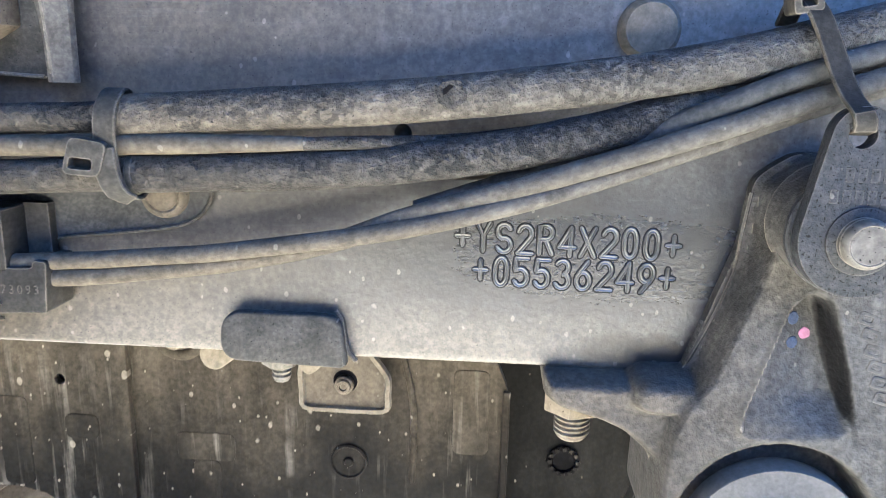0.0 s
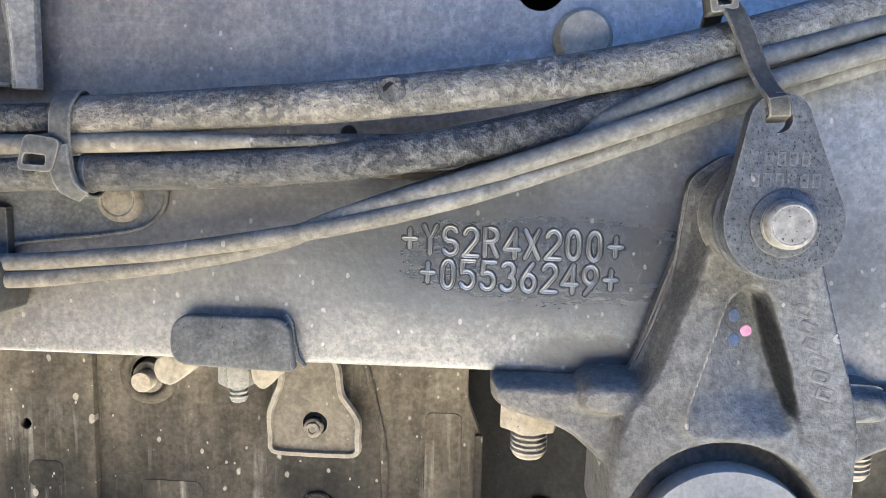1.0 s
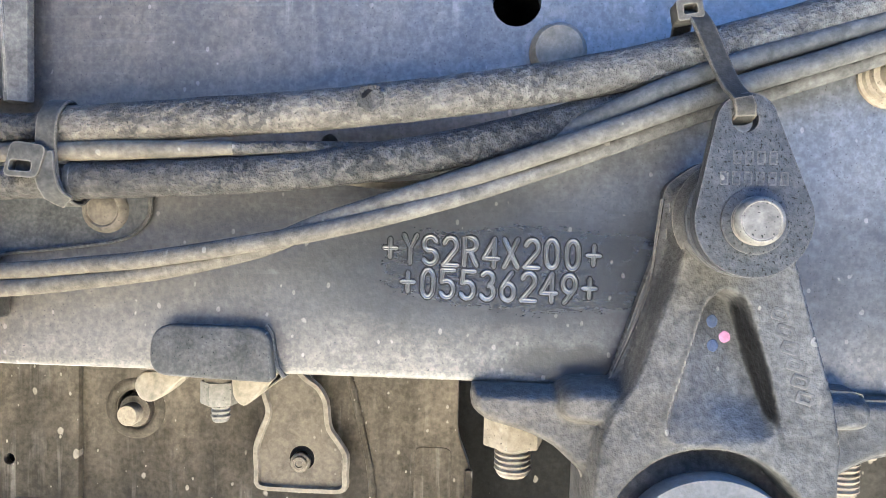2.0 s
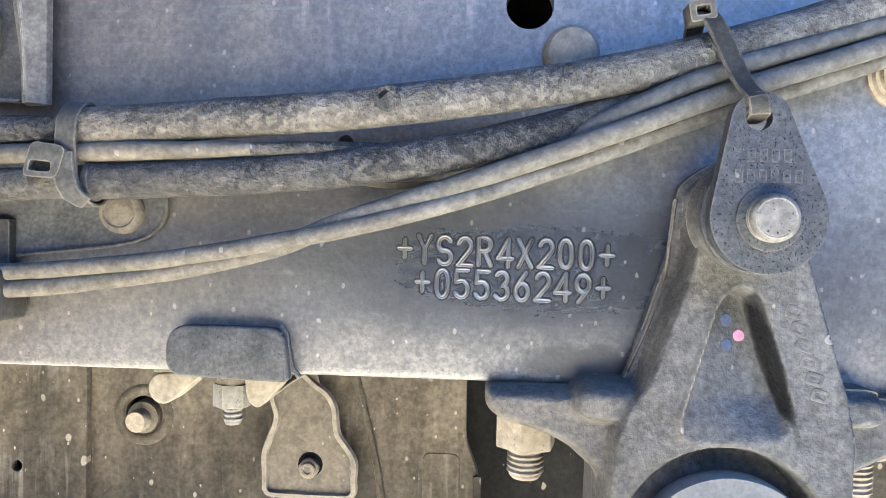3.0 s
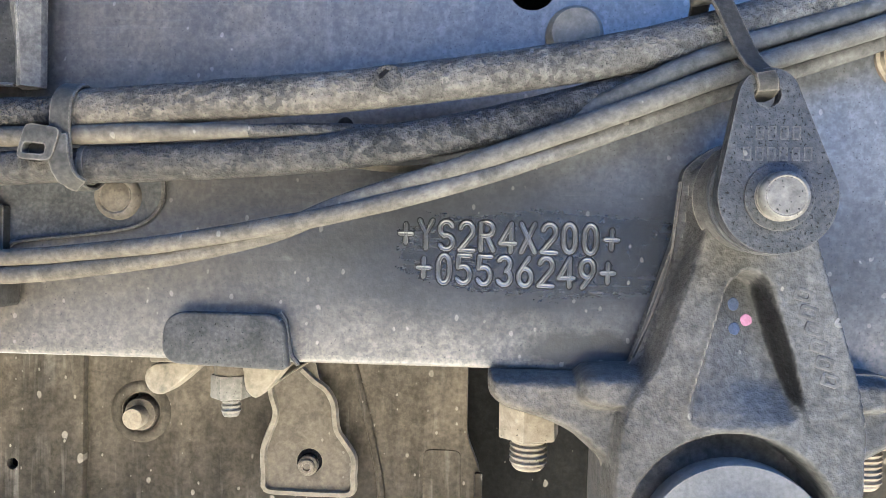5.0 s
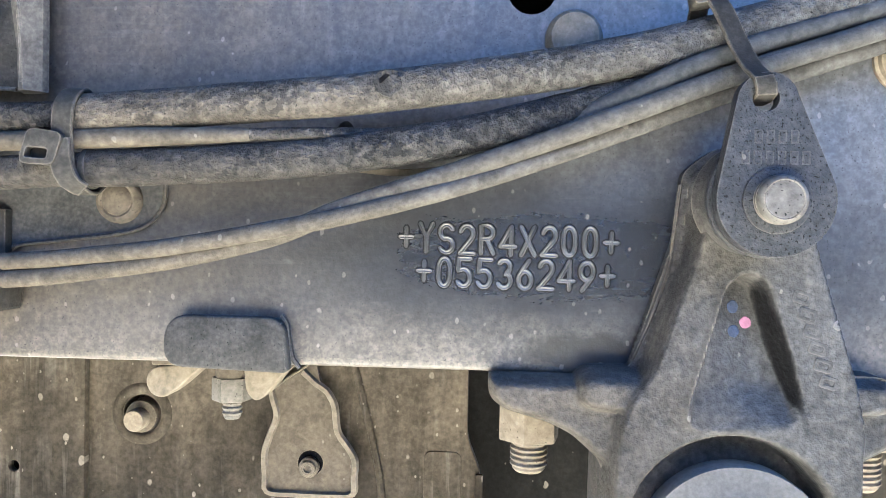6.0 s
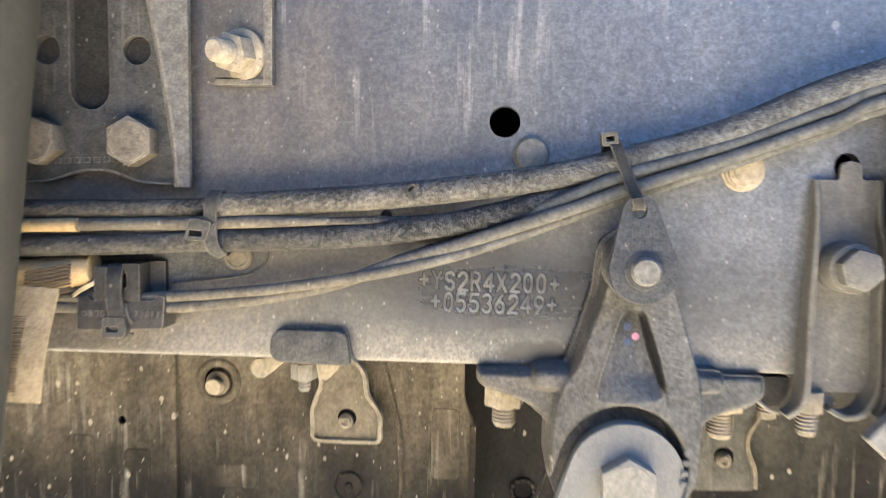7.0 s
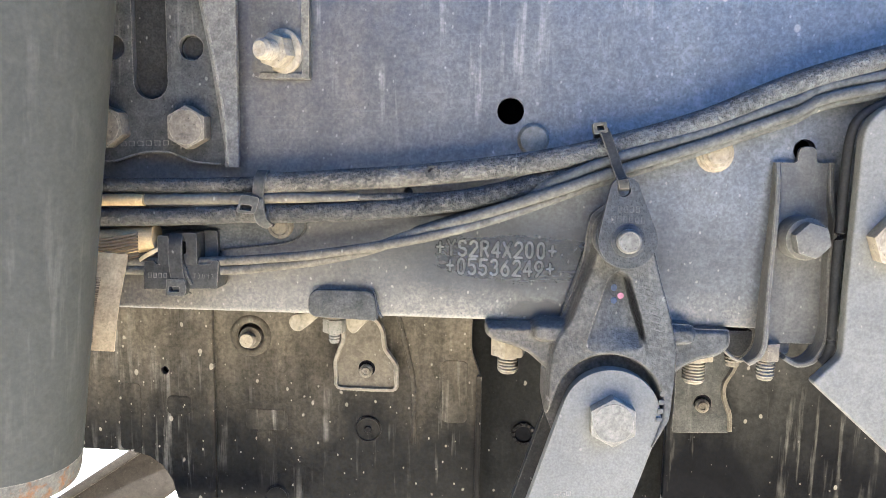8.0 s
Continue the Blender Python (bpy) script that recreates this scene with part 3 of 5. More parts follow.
def stroke_mesh(lines, x, z, w, h, half, y0, proud, tilt):
    """Rounded strokes standing proud of a face: each line is swept with a low arched section and closed by round ends."""
    sub = bmesh.new()
    ca, sa = math.cos(radians(tilt)), math.sin(radians(tilt))
    sect = [(-1.0, 0.0), (-0.86, 0.8), (-0.62, 1.0), (0.0, 0.42), (0.62, 1.0), (0.86, 0.8), (1.0, 0.0)]
    for line in lines:
        pts = [Vector((x + u * w * ca - v * h * sa, z + u * w * sa + v * h * ca)) for u, v in line]
        rows = []
        for i, p in enumerate(pts):
            a, c = pts[max(0, i - 1)], pts[min(len(pts) - 1, i + 1)]
            d = (c - a).normalized()
            k = 1.0
            if 0 < i < len(pts) - 1:
                k = min(1.5, 1.0 / max(0.6, (p - a).normalized().dot(d)))
            n = Vector((-d.y, d.x)) * half * k
            if i == 0:
                rows.append([sub.verts.new((p.x - d.x * half * 0.9 + n.x * s * 0.45, y0 - proud * q * 0.5, p.y - d.y * half * 0.9 + n.y * s * 0.45)) for s, q in sect])
            rows.append([sub.verts.new((p.x + n.x * s, y0 - proud * q, p.y + n.y * s)) for s, q in sect])
            if i == len(pts) - 1:
                rows.append([sub.verts.new((p.x + d.x * half * 0.9 + n.x * s * 0.45, y0 - proud * q * 0.5, p.y + d.y * half * 0.9 + n.y * s * 0.45)) for s, q in sect])
        for a, c in zip(rows, rows[1:]):
            for k in range(6):
                sub.faces.new((a[k], a[k + 1], c[k + 1], c[k]))
        sub.faces.new(rows[0])
        sub.faces.new(rows[-1])
    return sub


def stamped(text, x, z, cell, w, h, parent, tilt=-0.6):
    """A row of stamped characters: a dark bed that paints shade round the stroke's ridge, each struck a little
    unevenly.
    """
    rnd = random.Random(len(text))
    for i, ch in enumerate(text):
        px = x + cell * i - w / 2
        pz = z + cell * i * math.sin(radians(tilt)) + rnd.uniform(-0.18, 0.18)
        lean = tilt + rnd.uniform(-1.2, 1.2)
        part("character", stroke_mesh(STROKES[ch], px, pz, w, h, 0.74, 0.05, 0.36, lean), stamp_floor, parent)
        part("character_bed", stroke_mesh(STROKES[ch], px, pz, w, h, 1.22, 0.03, 0.12, lean), stamp_shade, parent)


def distance(poly, X, Z):
    """Signed distance from a closed outline, negative inside."""
    best = np.full(X.shape, 1e9)
    inside = np.zeros(X.shape, bool)
    for (xa, za), (xb, zb) in zip(poly, poly[1:] + poly[:1]):
        ex, ez = xb - xa, zb - za
        t = np.clip(((X - xa) * ex + (Z - za) * ez) / (ex * ex + ez * ez + 1e-12), 0, 1)
        best = np.minimum(best, (X - xa - t * ex) ** 2 + (Z - za - t * ez) ** 2)
        if abs(ez) > 1e-12:
            hit = ((za > Z) != (zb > Z)) & (X < xa + (Z - za) * ex / ez)
            inside ^= hit
    return np.where(inside, -1, 1) * np.sqrt(best)


def step_up(v):
    v = np.clip(v, 0, 1)
    return v * v * (3 - 2 * v)


def round_up(v):
    """A rounded shoulder: steep at the foot and level at the top."""
    v = np.clip(v, 0, 1)
    return np.sqrt(np.maximum(0, 1 - (1 - v) ** 2))


def soft_max(a, b, k):
    h = np.clip(0.5 + 0.5 * (a - b) / k, 0, 1)
    return b + (a - b) * h + k * h * (1 - h)


def soft_min(a, b, k):
    return -soft_max(-a, -b, k)


def relief(edge, height, box, back, step=0.75):
    """A cast form: height(X, Z) over the area where edge(X, Z) is negative, closed by side walls down to back(x, z)."""
    x0, x1, z0, z1 = box
    X, Z = np.meshgrid(np.arange(x0, x1, step), np.arange(z0, z1, step), indexing="ij")
    for _ in range(2):
        d = edge(X, Z)
        gx = (edge(X + 0.05, Z) - d) / 0.05
        gz = (edge(X, Z + 0.05) - d) / 0.05
        g = np.maximum(np.hypot(gx, gz), 0.3) ** 2
        ring = (d > -0.25 * step) & (d < 1.5 * step)
        X = np.where(ring, X - d * gx / g, X)
        Z = np.where(ring, Z - d * gz / g, Z)
        if _ == 0:
            keep = d < 1.5 * step
            inner = d <= -0.25 * step
    H = height(X, Z)
    sub = bmesh.new()
    index = {}
    for i, j in zip(*np.nonzero(keep)):
        index[i, j] = sub.verts.new((X[i, j], -H[i, j], Z[i, j]))
    for (i, j) in list(index):
        q = [(i, j), (i + 1, j), (i + 1, j + 1), (i, j + 1)]
        if all(k in index for k in q) and any(inner[k] for k in q):
            sub.faces.new([index[k] for k in q])
    bmesh.ops.delete(sub, geom=[v for v in sub.verts if not v.link_faces], context="VERTS")
    rim = [e for e in sub.edges if len(e.link_faces) == 1]
    deep = {}
    for v in {v for e in rim for v in e.verts}:
        deep[v] = sub.verts.new((v.co.x, back(v.co.x, v.co.z), v.co.z))
    for e in rim:
        a, b = e.verts
        sub.faces.new((a, b, deep[b], deep[a]))
    return sub


# ---- ground and surroundings ----
def setting(name, bm, material, label, category):
    return tagged(part(name, bm, material), label, category, "", "structure")


bm = bmesh.new()
bmesh.ops.create_grid(bm, x_segments=8, y_segments=8, size=400000)
setting("ground", bm, concrete, "pale sunlit concrete yard under the truck", "ground")
# Unseen walls, added to block and shape the light on the rail.
setting("wall_south", block(-30000, -1300, -3200, -3000, 0, 4800, 20), blocker_grey, "unseen plain grey wall added to block the sky", "wall")
setting("wall_middle", block(-1280, 850, -3200, -3000, 0, 2050, 20), blocker_grey, "unseen grey wall of middle height added to shape the light", "wall")
setting("wall_low", block(870, 2590, -3200, -3000, 0, 1500, 20), blocker_dark, "unseen low dark wall added to shape the light", "wall")
setting("wall_west", block(-1500, -1300, -3000, -150, 0, 1440, 20), blocker_dark, "unseen plain dark wall added to block light from the west", "wall")
setting("wall_east", block(2600, 2900, -7000, 3000, 0, 2300, 20), blocker_dark, "unseen plain dark wall added to block light from the east", "wall")
# Unseen slab overhead, added to keep sun and sky off the rail.
setting("ceiling", block(-2600, 620, -430, 200, 1450, 1560, 6), cab_black, "unseen dark slab standing in for the cab, added to block the sky", "cab floor")


# ---- chassis rail ----
rail = thing("chassis_rail", 0, 0, 873, "dusty grey steel truck frame rail with a stamped number", "frame rail")
part("web", prism([(-1500, 876), (1500, 876), (1500, 1135), (-1500, 1135)], 8, 0,
                  [circle(-16.5, 996.5, 7.8, 28), circle(149.5, 977, 6.2, 24)]), rail_paint, rail)


def flange_profile(z_web, z_out, sign):
    """The bend and the flange of the channel, drawn along x."""
    prof = [(0, z_web)] + [(2 - 2 * math.cos(radians(a)), z_out + sign * 2 - sign * 2 * math.sin(radians(a))) for a in (10, 22, 34, 45, 56, 68, 79, 90)] + [(78, z_out), (78, z_out + sign * 8), (8, z_out + sign * 8)]
    sub = bmesh.new()
    ends = [[sub.verts.new((x, y, z)) for y, z in prof] for x in (-1500, 1500)]
    for i in range(len(prof)):
        sub.faces.new((ends[0][i - 1], ends[0][i], ends[1][i], ends[1][i - 1]))
    for e in ends:
        sub.faces.new(e)
    return sub


part("lower_flange", flange_profile(876, 873, 1), rail_paint, rail)
# Added dark sheet behind the web, so that its holes look black.
part("inner_channel", block(-1500, 1500, 64, 60, 880, 1136, 0), dark_steel_and_shade, rail)
part("upper_flange", flange_profile(1135, 1143, -1), rail_paint, rail)
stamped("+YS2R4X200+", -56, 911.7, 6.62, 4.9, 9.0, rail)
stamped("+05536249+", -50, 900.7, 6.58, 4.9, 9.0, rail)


def dome(name, x, z, r, h, material, label, y=0.0):
    t = thing(name, x, y, z, label, "rivet", "rivets in the frame rail")
    part("rivet_head", lathe([(r, -0.3), (r * 0.99, h * 0.3), (r * 0.95, h * 0.55), (r * 0.8, h * 0.86), (r * 0.45, h * 0.99), (0, h)], axis(x, y, z), 32), material, t)
    return t


dome("rivet", -3, 980.5, 9.2, 6.5, rivet_dust, "dusty domed rivet head in the frame rail")
liner_rivet = thing("rivet", -152, -1.6, 927, "brown dusty ringed rivet head on the liner plate", "rivet", "rivets in the frame rail")
part("rivet_head", lathe([(7.9, -0.3), (7.7, 1.6), (7.0, 2.8), (5.9, 3.2), (5.2, 2.7), (4.7, 3.1), (3.6, 3.9), (1.6, 4.3), (0, 4.3)], axis(-152, -1.6, 927), 32), bolt_dust, liner_rivet)
collar = thing("collar_bolt", 100, 0, 974, "tan dusty stepped collar of a rivet below the cables", "rivet")
part("collar", lathe([(10.5, 0), (10.5, 1.4), (9.6, 1.8), (9.2, 3.4), (8.2, 3.6), (7.8, 5.6), (6.2, 6.0), (5.6, 8.0), (3, 8.4), (0, 8.4)], axis(100, 0, 974), 30), bolt_pale, collar)

liner = thing("liner_plate", -210, 0, 911, "thin dark liner plate riveted to the frame rail", "plate")
part("plate", prism(rounded([(-420, 904), (-192, 908), (-188, 911), (-152, 916), (-136.5, 921), (-136.5, 952), (-420, 952)], [0, 2, 2, 4, 10, 3, 0]), 0, -1.6, (), 0.5), liner_paint, liner)
part("edge", tube([(-205, -1.4, 906), (-192.5, -1.4, 908), (-189, -1.4, 911.2), (-170, -1.4, 913.6), (-152, -1.4, 916), (-143, -1.4, 919), (-137.6, -1.4, 925), (-136.8, -1.4, 934), (-136.6, -1.4, 950)], 0.75, n=8, step=2), bracket_paint, liner, "raised dusty edge")


# ---- fixings ----
def hex_bolt(x, y, z, af=24.0, h=10.0, spin=0.0, label="", material=None, flange=0.0, group="", direction=(0, -1, 0)):
    t = thing("hex_bolt", x, y, z, label, "bolt", group)
    m = axis(x, y, z, *direction, spin)
    up = 0.0
    if flange:
        part("washer", lathe([(flange, 0), (flange, 1.6), (flange * 0.95, 2.4), (flange * 0.8, 2.6)], m, 32), material or bolt_dust, t)
        up = 2.4
    part("head", hexagon(af, h, m @ Matrix.Translation((0, 0, up)), 0.9), material or bolt_dust, t)
    part("head_face", lathe([(af * 0.46, 0), (af * 0.45, 0.35), (0, 0.4)], m @ Matrix.Translation((0, 0, up + h - 0.05)), 28), material or bolt_dust, t)
    return t


def stud_nut(name, x, y, z, af, nut_h, r, length, label, material=None, group="", direction=(0, 0, -1), flange=0.0):
    """A nut on a threaded stud that points along direction from (x, y, z)."""
    t = thing(name, x, y, z, label, "nut", group)
    m = axis(x, y, z, *direction, 12)
    up = 0.0
    if flange:
        part("washer", lathe([(flange, 0), (flange, 2.2), (flange * 0.96, 2.6), (flange * 0.7, 2.7)], m, 32), material or bolt_pale, t)
        up = 2.6
    part("nut", hexagon(af, nut_h, m @ Matrix.Translation((0, 0, up)), 0.9), material or bolt_pale, t)
    part("thread", thread(r, length - nut_h, m @ Matrix.Translation((0, 0, up + nut_h - 0.1))), material or bolt_pale, t)
    return t


# ---- bracket with the two large bolts ----
brk = thing("cab_bracket", -215, 0, 964, "dark dusty pressed steel bracket bolted to the frame rail", "bracket")
arch = [(-262, 963), (-250, 964), (-241, 967), (-231, 969.5), (-218, 969.5), (-209, 966.5), (-202, 964), (-186, 963)]
part("plate", prism([(-420, 963)] + arch + [(-178, 963), (-178, 1240), (-217, 1240), (-217, 1200)][:3] + [(-420, 1240)], 0, -6,
                    [[(-237.5, 1150)] + circle(-227.5, 1010.5, 10.2, 14, 180, 360) + [(-217.5, 1150)], circle(-202.5, 1030, 7.2, 24), circle(-250, 1030, 7.2, 24)], 0.8), bracket_paint, brk)
# Slot floor coloured darker than the plate, for the shade inside the slot.
part("slot_floor", prism(rounded([(-240, 996), (-215, 996), (-215, 1155), (-240, 1155)], 8), -0.2, -1.2), dark_steel_and_shade, brk)
fl = bmesh.new()
secs = []
for z, x0 in ((961.5, -183.5), (975, -184), (992, -186.5), (1020, -190.5), (1055, -197), (1120, -208), (1240, -228)):
    secs.append([(x0, -5.5, z), (x0 + 2, -11.5, z), (x0 + 4.5, -13, z), (-174.6, -9.5, z), (-174, -7, z), (-178.5, -5.4, z), (x0, -5.4, z)])
rings = [[fl.verts.new(p) for p in s] for s in secs]
for a, b in zip(rings, rings[1:]):
    for k in range(7):
        fl.faces.new((a[k], a[(k + 1) % 7], b[(k + 1) % 7], b[k]))
fl.faces.new(rings[0])
fl.faces.new(rings[-1])
bmesh.ops.recalc_face_normals(fl, faces=fl.faces)
bevel_sharp(fl, 0.9, 2, 30)
part("flange", fl, flange_dust, brk, "dust-covered folded edge")
part("edge", tube([(x, -5.6, z) for x, z in arch], 0.7, n=6), flange_dust, brk, "pale worn edge")
part("fold_line", tube([(-179.6, -12.0, 964), (-180.6, -12.4, 985), (-184, -12.6, 1010), (-188.6, -12.8, 1035), (-195, -12.8, 1070), (-215, -12.6, 1180)], 0.8, n=6, wobble=0.3, seed=21), flange_dust, brk)
for i in range(8):
    part("marking_bar", block(-247 + i * 5.2, -243.6 + i * 5.2, -6, -6.25, 972.5 + 0.2 * i, 975.5 + 0.2 * i, 0), bracket_paint, brk)
hex_bolt(-202.5, -6, 984, 22, 11, 0, "brown dusty hexagon bolt head on the cab bracket", bolt_dust, 0, "bolts of the cab bracket")
hex_bolt(-252, -6, 984, 22, 11, 8, "brown dusty hexagon bolt head on the cab bracket", bolt_dust, 0, "bolts of the cab bracket")
# Dark disc paints the shade in the empty bolt hole.
part("hole_backing", lathe([(6.6, 0), (6.6, 2.0), (3, 2.6), (0, 2.6)], axis(-202.5, 0.2, 1030), 20), dark_steel_and_shade, brk)

# ---- plate with the stud ----
stud_plate = thing("stud_plate", -150, 0, 1014, "thin grey plate with a raised lip and dust along its edges", "plate")
part("plate", prism(rounded([(-168, 1013), (-133, 1013), (-133, 1240), (-168, 1240)], [7, 1, 0, 0]), 0, -2.6, (), 0.6), rail_paint, stud_plate)
part("side_lip", block(-137.6, -133, -2.4, -5.6, 1013, 1240, 0.9), flange_dust, stud_plate)
part("bottom_lip", block(-163, -137.5, -2.4, -4.4, 1013, 1016.4, 0.8), flange_dust, stud_plate)
stud_nut("stud_nut", -148.5, -2.6, 1028.5, 17.5, 10.5, 6.0, 22, "pale dusty nut and stud with a thick washer", bolt_pale, "", (-8, -26, -1.5), 12.8)


# ---- hoses and cables ----
def hose(name, pts, r, material, label, category="hose", **kw):
    t = thing(name, *pts[len(pts) // 2], label, category)
    part("sheath", tube(pts, r, **kw), material, t)
    return t


A_Y, B_Y = -19.5, -18.5
conduit_pts = [(-157, A_Y, 952.6), (-146, A_Y, 953.2), (-113, A_Y, 955.6), (-61, A_Y, 960), (-2, A_Y, 968), (41, A_Y, 977.7), (88, A_Y, 992), (132, A_Y, 1011), (180, A_Y, 1026.5), (235, -17, 1041), (420, -14, 1066)]
conduit = hose("air_hose", conduit_pts, 6.25, hose_dusty, "thick dusty grey rubber hose running along the frame rail", "hose", n=20, seed=1, wobble=0.03)
part("end_collar", lathe([(4.8, 0), (6.9, 0.6), (6.9, 3.4), (6.3, 4)], axis(-158.5, A_Y, 952.5, 1, 0, 0.06), 24), hose_dark, conduit)
hose("brake_pipe", [(-520, A_Y, 948), (-300, A_Y, 949.5), (-240, A_Y, 950), (-190, A_Y, 951), (-150, A_Y, 952.8)], 4.6, hose_dark, "thinner dark pipe entering the dusty hose", "pipe", seed=2)
rubber = hose("rubber_hose", [(-153.5, B_Y, 935.8), (-150, B_Y, 936), (-109, B_Y, 938), (-76, B_Y, 940.8), (-40, B_Y, 946.4), (-8, -16.5, 954), (14, -14, 961), (40, -9.5, 970), (88, -8, 981), (132, -8, 997), (180, -8, 1012.5), (420, -8, 1052)],
     5.9, hose_dark, "dark speckled rubber hose below the grey one", "hose", n=18, seed=3, wobble=0.06)
part("inner_hose", tube([(-520, B_Y, 928), (-260, B_Y, 931), (-170, B_Y, 935), (-150, B_Y, 936)], 5.3, n=18, seed=13), hose_dark, rubber)
part("sleeve_edge", lathe([(5.4, -0.5), (6.3, 0), (6.5, 0.9), (6.1, 1.8), (5.6, 2.0)], axis(-153.6, B_Y, 935.8, 1, 0, 0.05), 22), tie_plastic, rubber)
mark = thing("hose_patch", -60, -26, 961, "small worn hole patch on the dusty hose", "patch")
part("patch", prism([(px + 1.1 * noise.noise(Vector((px, pz, 5)) * 0.6), pz + 1.1 * noise.noise(Vector((pz, px, 2)) * 0.6)) for px, pz in circle(-59.0, 961.2, 4.0, 22)], -24.6, -25.95, (), 0.2), hose_dark, mark)
part("nick", prism([(-61.4, 961.0), (-60.4, 961.4), (-59.6, 962.4), (-58.4, 963.4), (-59.6, 963.9), (-60.6, 963.2), (-61.6, 962.4)], -25.2, -26.1), shade_black, mark)

cable_c = thing("sleeved_cable", -180, -22, 944, "thin dusty cable with a tan paper sleeve at one end", "cable")
part("sheath", tube([(-225, -22, 942.3), (-171, -22, 944), (-140, -22, 945.2), (-101, -22, 946.4)], lambda s: 3.1 - 1.0 * max(0, s - 0.72) / 0.28, seed=4), cable_dusty, cable_c)
part("core", tube([(-103, -22, 946.2), (-85, -21, 947), (-68, -17, 947.4), (-50, -11, 948.5), (-20, -8, 953)], 2.0, seed=5), hose_dark, cable_c)
part("sleeve", tube([(-520, -22, 939), (-300, -22, 940.6), (-226, -22, 942.2)], 3.5, seed=6), kraft, cable_c, "tan paper sleeve")

hose("sensor_cable", [(-520, -13, 903), (-240, -13, 904.6), (-185, -13, 906.2), (-150, -14, 909.4), (-124, -16, 912.7), (-73, -21, 922.2), (-31, -21.5, 933.6), (10, -20, 948.4), (36, -18, 958.4), (62, -17, 967.2), (88, -17, 976), (132, -17, 992), (180, -17, 1007.5), (420, -14, 1044)],
     2.8, cable_dusty, "thin dusty cable leaving the plastic clip", "cable", seed=7)
hose("sensor_cable", [(-520, -12, 896), (-240, -12, 899.4), (-185, -12, 900.6), (-150, -12.2, 904.6), (-124, -13, 908.8), (-95, -15, 916), (-72, -18, 925.2), (-31, -22.5, 938.4), (10, -26, 952.6), (39, -27, 963.2), (88, -24, 979.5), (132, -23, 995.5), (180, -22, 1011), (420, -18, 1048)],
     3.05, cable_dusty, "thin dusty cable crossing behind its neighbour", "cable", seed=8)
hose("sensor_cable", [(-70, -9, 926), (-31, -12, 940), (-6, -17.5, 950.5), (12, -23, 958.8), (39, -24.5, 970.2), (88, -22, 985.6), (132, -21, 1002), (180, -20, 1017), (420, -16, 1055)],
     3.05, cable_clean, "thin grey cable with faint print, joining the bundle", "cable", seed=9)
peg = thing("push_clip", -74, -9, 949, "small black push clip between the two hoses", "clip")
part("head", lathe([(2.6, 0), (2.6, 1.2), (1.8, 2.4), (0.6, 3.2), (0, 3.2)], axis(-74, -12, 949, 0.1, -0.4, 1), 14), black_plastic, peg)
part("stem", lathe([(0.9, -6), (0.9, 0.2)], axis(-74, -12, 949, 0.1, -0.4, 1), 8), black_plastic, peg)
straw = thing("tie_end", -52, -6, 937.5, "pale cut end of a cable tie behind the hoses", "cable tie")
part("strap", ribbon([(-76, -4, 938.6), (-58, -8, 936.6), (-40, -6, 938.2)], 2.2, 0.9, (0, 0, 1)), pale_plastic, straw)

# tie of the left bundle
tie = thing("cable_tie", -160, -27, 943, "dark dusty cable tie with its buckle round two hoses", "cable tie", "cable ties")
part("strap", ribbon([(-158, -10, 954.5), (-157, -16, 959.6), (-156.4, -22, 959.4), (-156.6, -26.6, 955), (-157, -27.2, 950), (-157.4, -26.6, 946), (-157.4, -26.0, 941), (-156.8, -25.6, 935), (-155.6, -22.8, 930), (-155, -17, 928.2), (-155, -11, 931)], 6.6, 1.1), tie_plastic, tie)
head = part("buckle", prism(rounded([(-169.5, 936.5), (-158.5, 935.8), (-155.5, 945.6), (-166.5, 947.2)], 2.4), -24.8, -29.5, [rounded([(-167.6, 938.2), (-160.6, 937.8), (-160.2, 940.8), (-166.8, 941.4)], 0.8, 2)], 0.8), tie_plastic, tie)
# Dark block behind the buckle's slot, for the shade in it.
part("buckle_back", block(-167.4, -159.4, -24.2, -26.4, 937.4, 942, 0.3), dark_steel_and_shade, tie)
part("tail", ribbon([(-157.6, -27.6, 944), (-156.6, -28.2, 937), (-154.8, -27.4, 931.5), (-151.4, -24.6, 928.8)], 6.8, 1.2), tie_plastic, tie)

# tie at the drop-shaped plate
tie = thing("cable_tie", 38, -32, 972, "dark cable tie holding the bundle to the drop-shaped plate", "cable tie", "cable ties")
part("strap", ribbon([(33, -8, 982), (32.6, -16, 987.5), (33.2, -24.4, 986.6), (35, -28.2, 982), (37.2, -30.2, 976), (39.4, -32.6, 969), (41.2, -37.0, 962.8), (42.2, -41.6, 959.6), (42.8, -42.0, 957.4), (43.2, -41.2, 955.6), (43.3, -37.6, 954.6), (43.3, -31, 954.6)], 5.6, 1.3), black_plastic, tie)
part("buckle", prism(rounded([(28.2, 983.2), (35.6, 984.6), (34.4, 990.4), (27.2, 989.2)], 1.2), -20, -27.5, [rounded([(29.8, 985.2), (33.6, 985.8), (33.2, 988.4), (29.4, 987.8)], 0.5, 2)], 0.7), tie_plastic, tie)
part("tail", block(29.2, 33.8, -19, -21, 984.6, 988.8, 0.3), dark_steel_and_shade, tie)

# ---- plastic clip ----
clip = thing("cable_clip", -208, 0, 897, "black plastic cable clip with a strap and moulded numbers", "cable clip")
part("base", prism(rounded([(-231, 888.5), (-186, 890), (-184.6, 907), (-189, 907.4), (-189.6, 904.8), (-223, 904), (-224, 906.4), (-230, 905.5)], 1.0, 2), -1.6, -17.5, (), 0.9), black_plastic, clip)
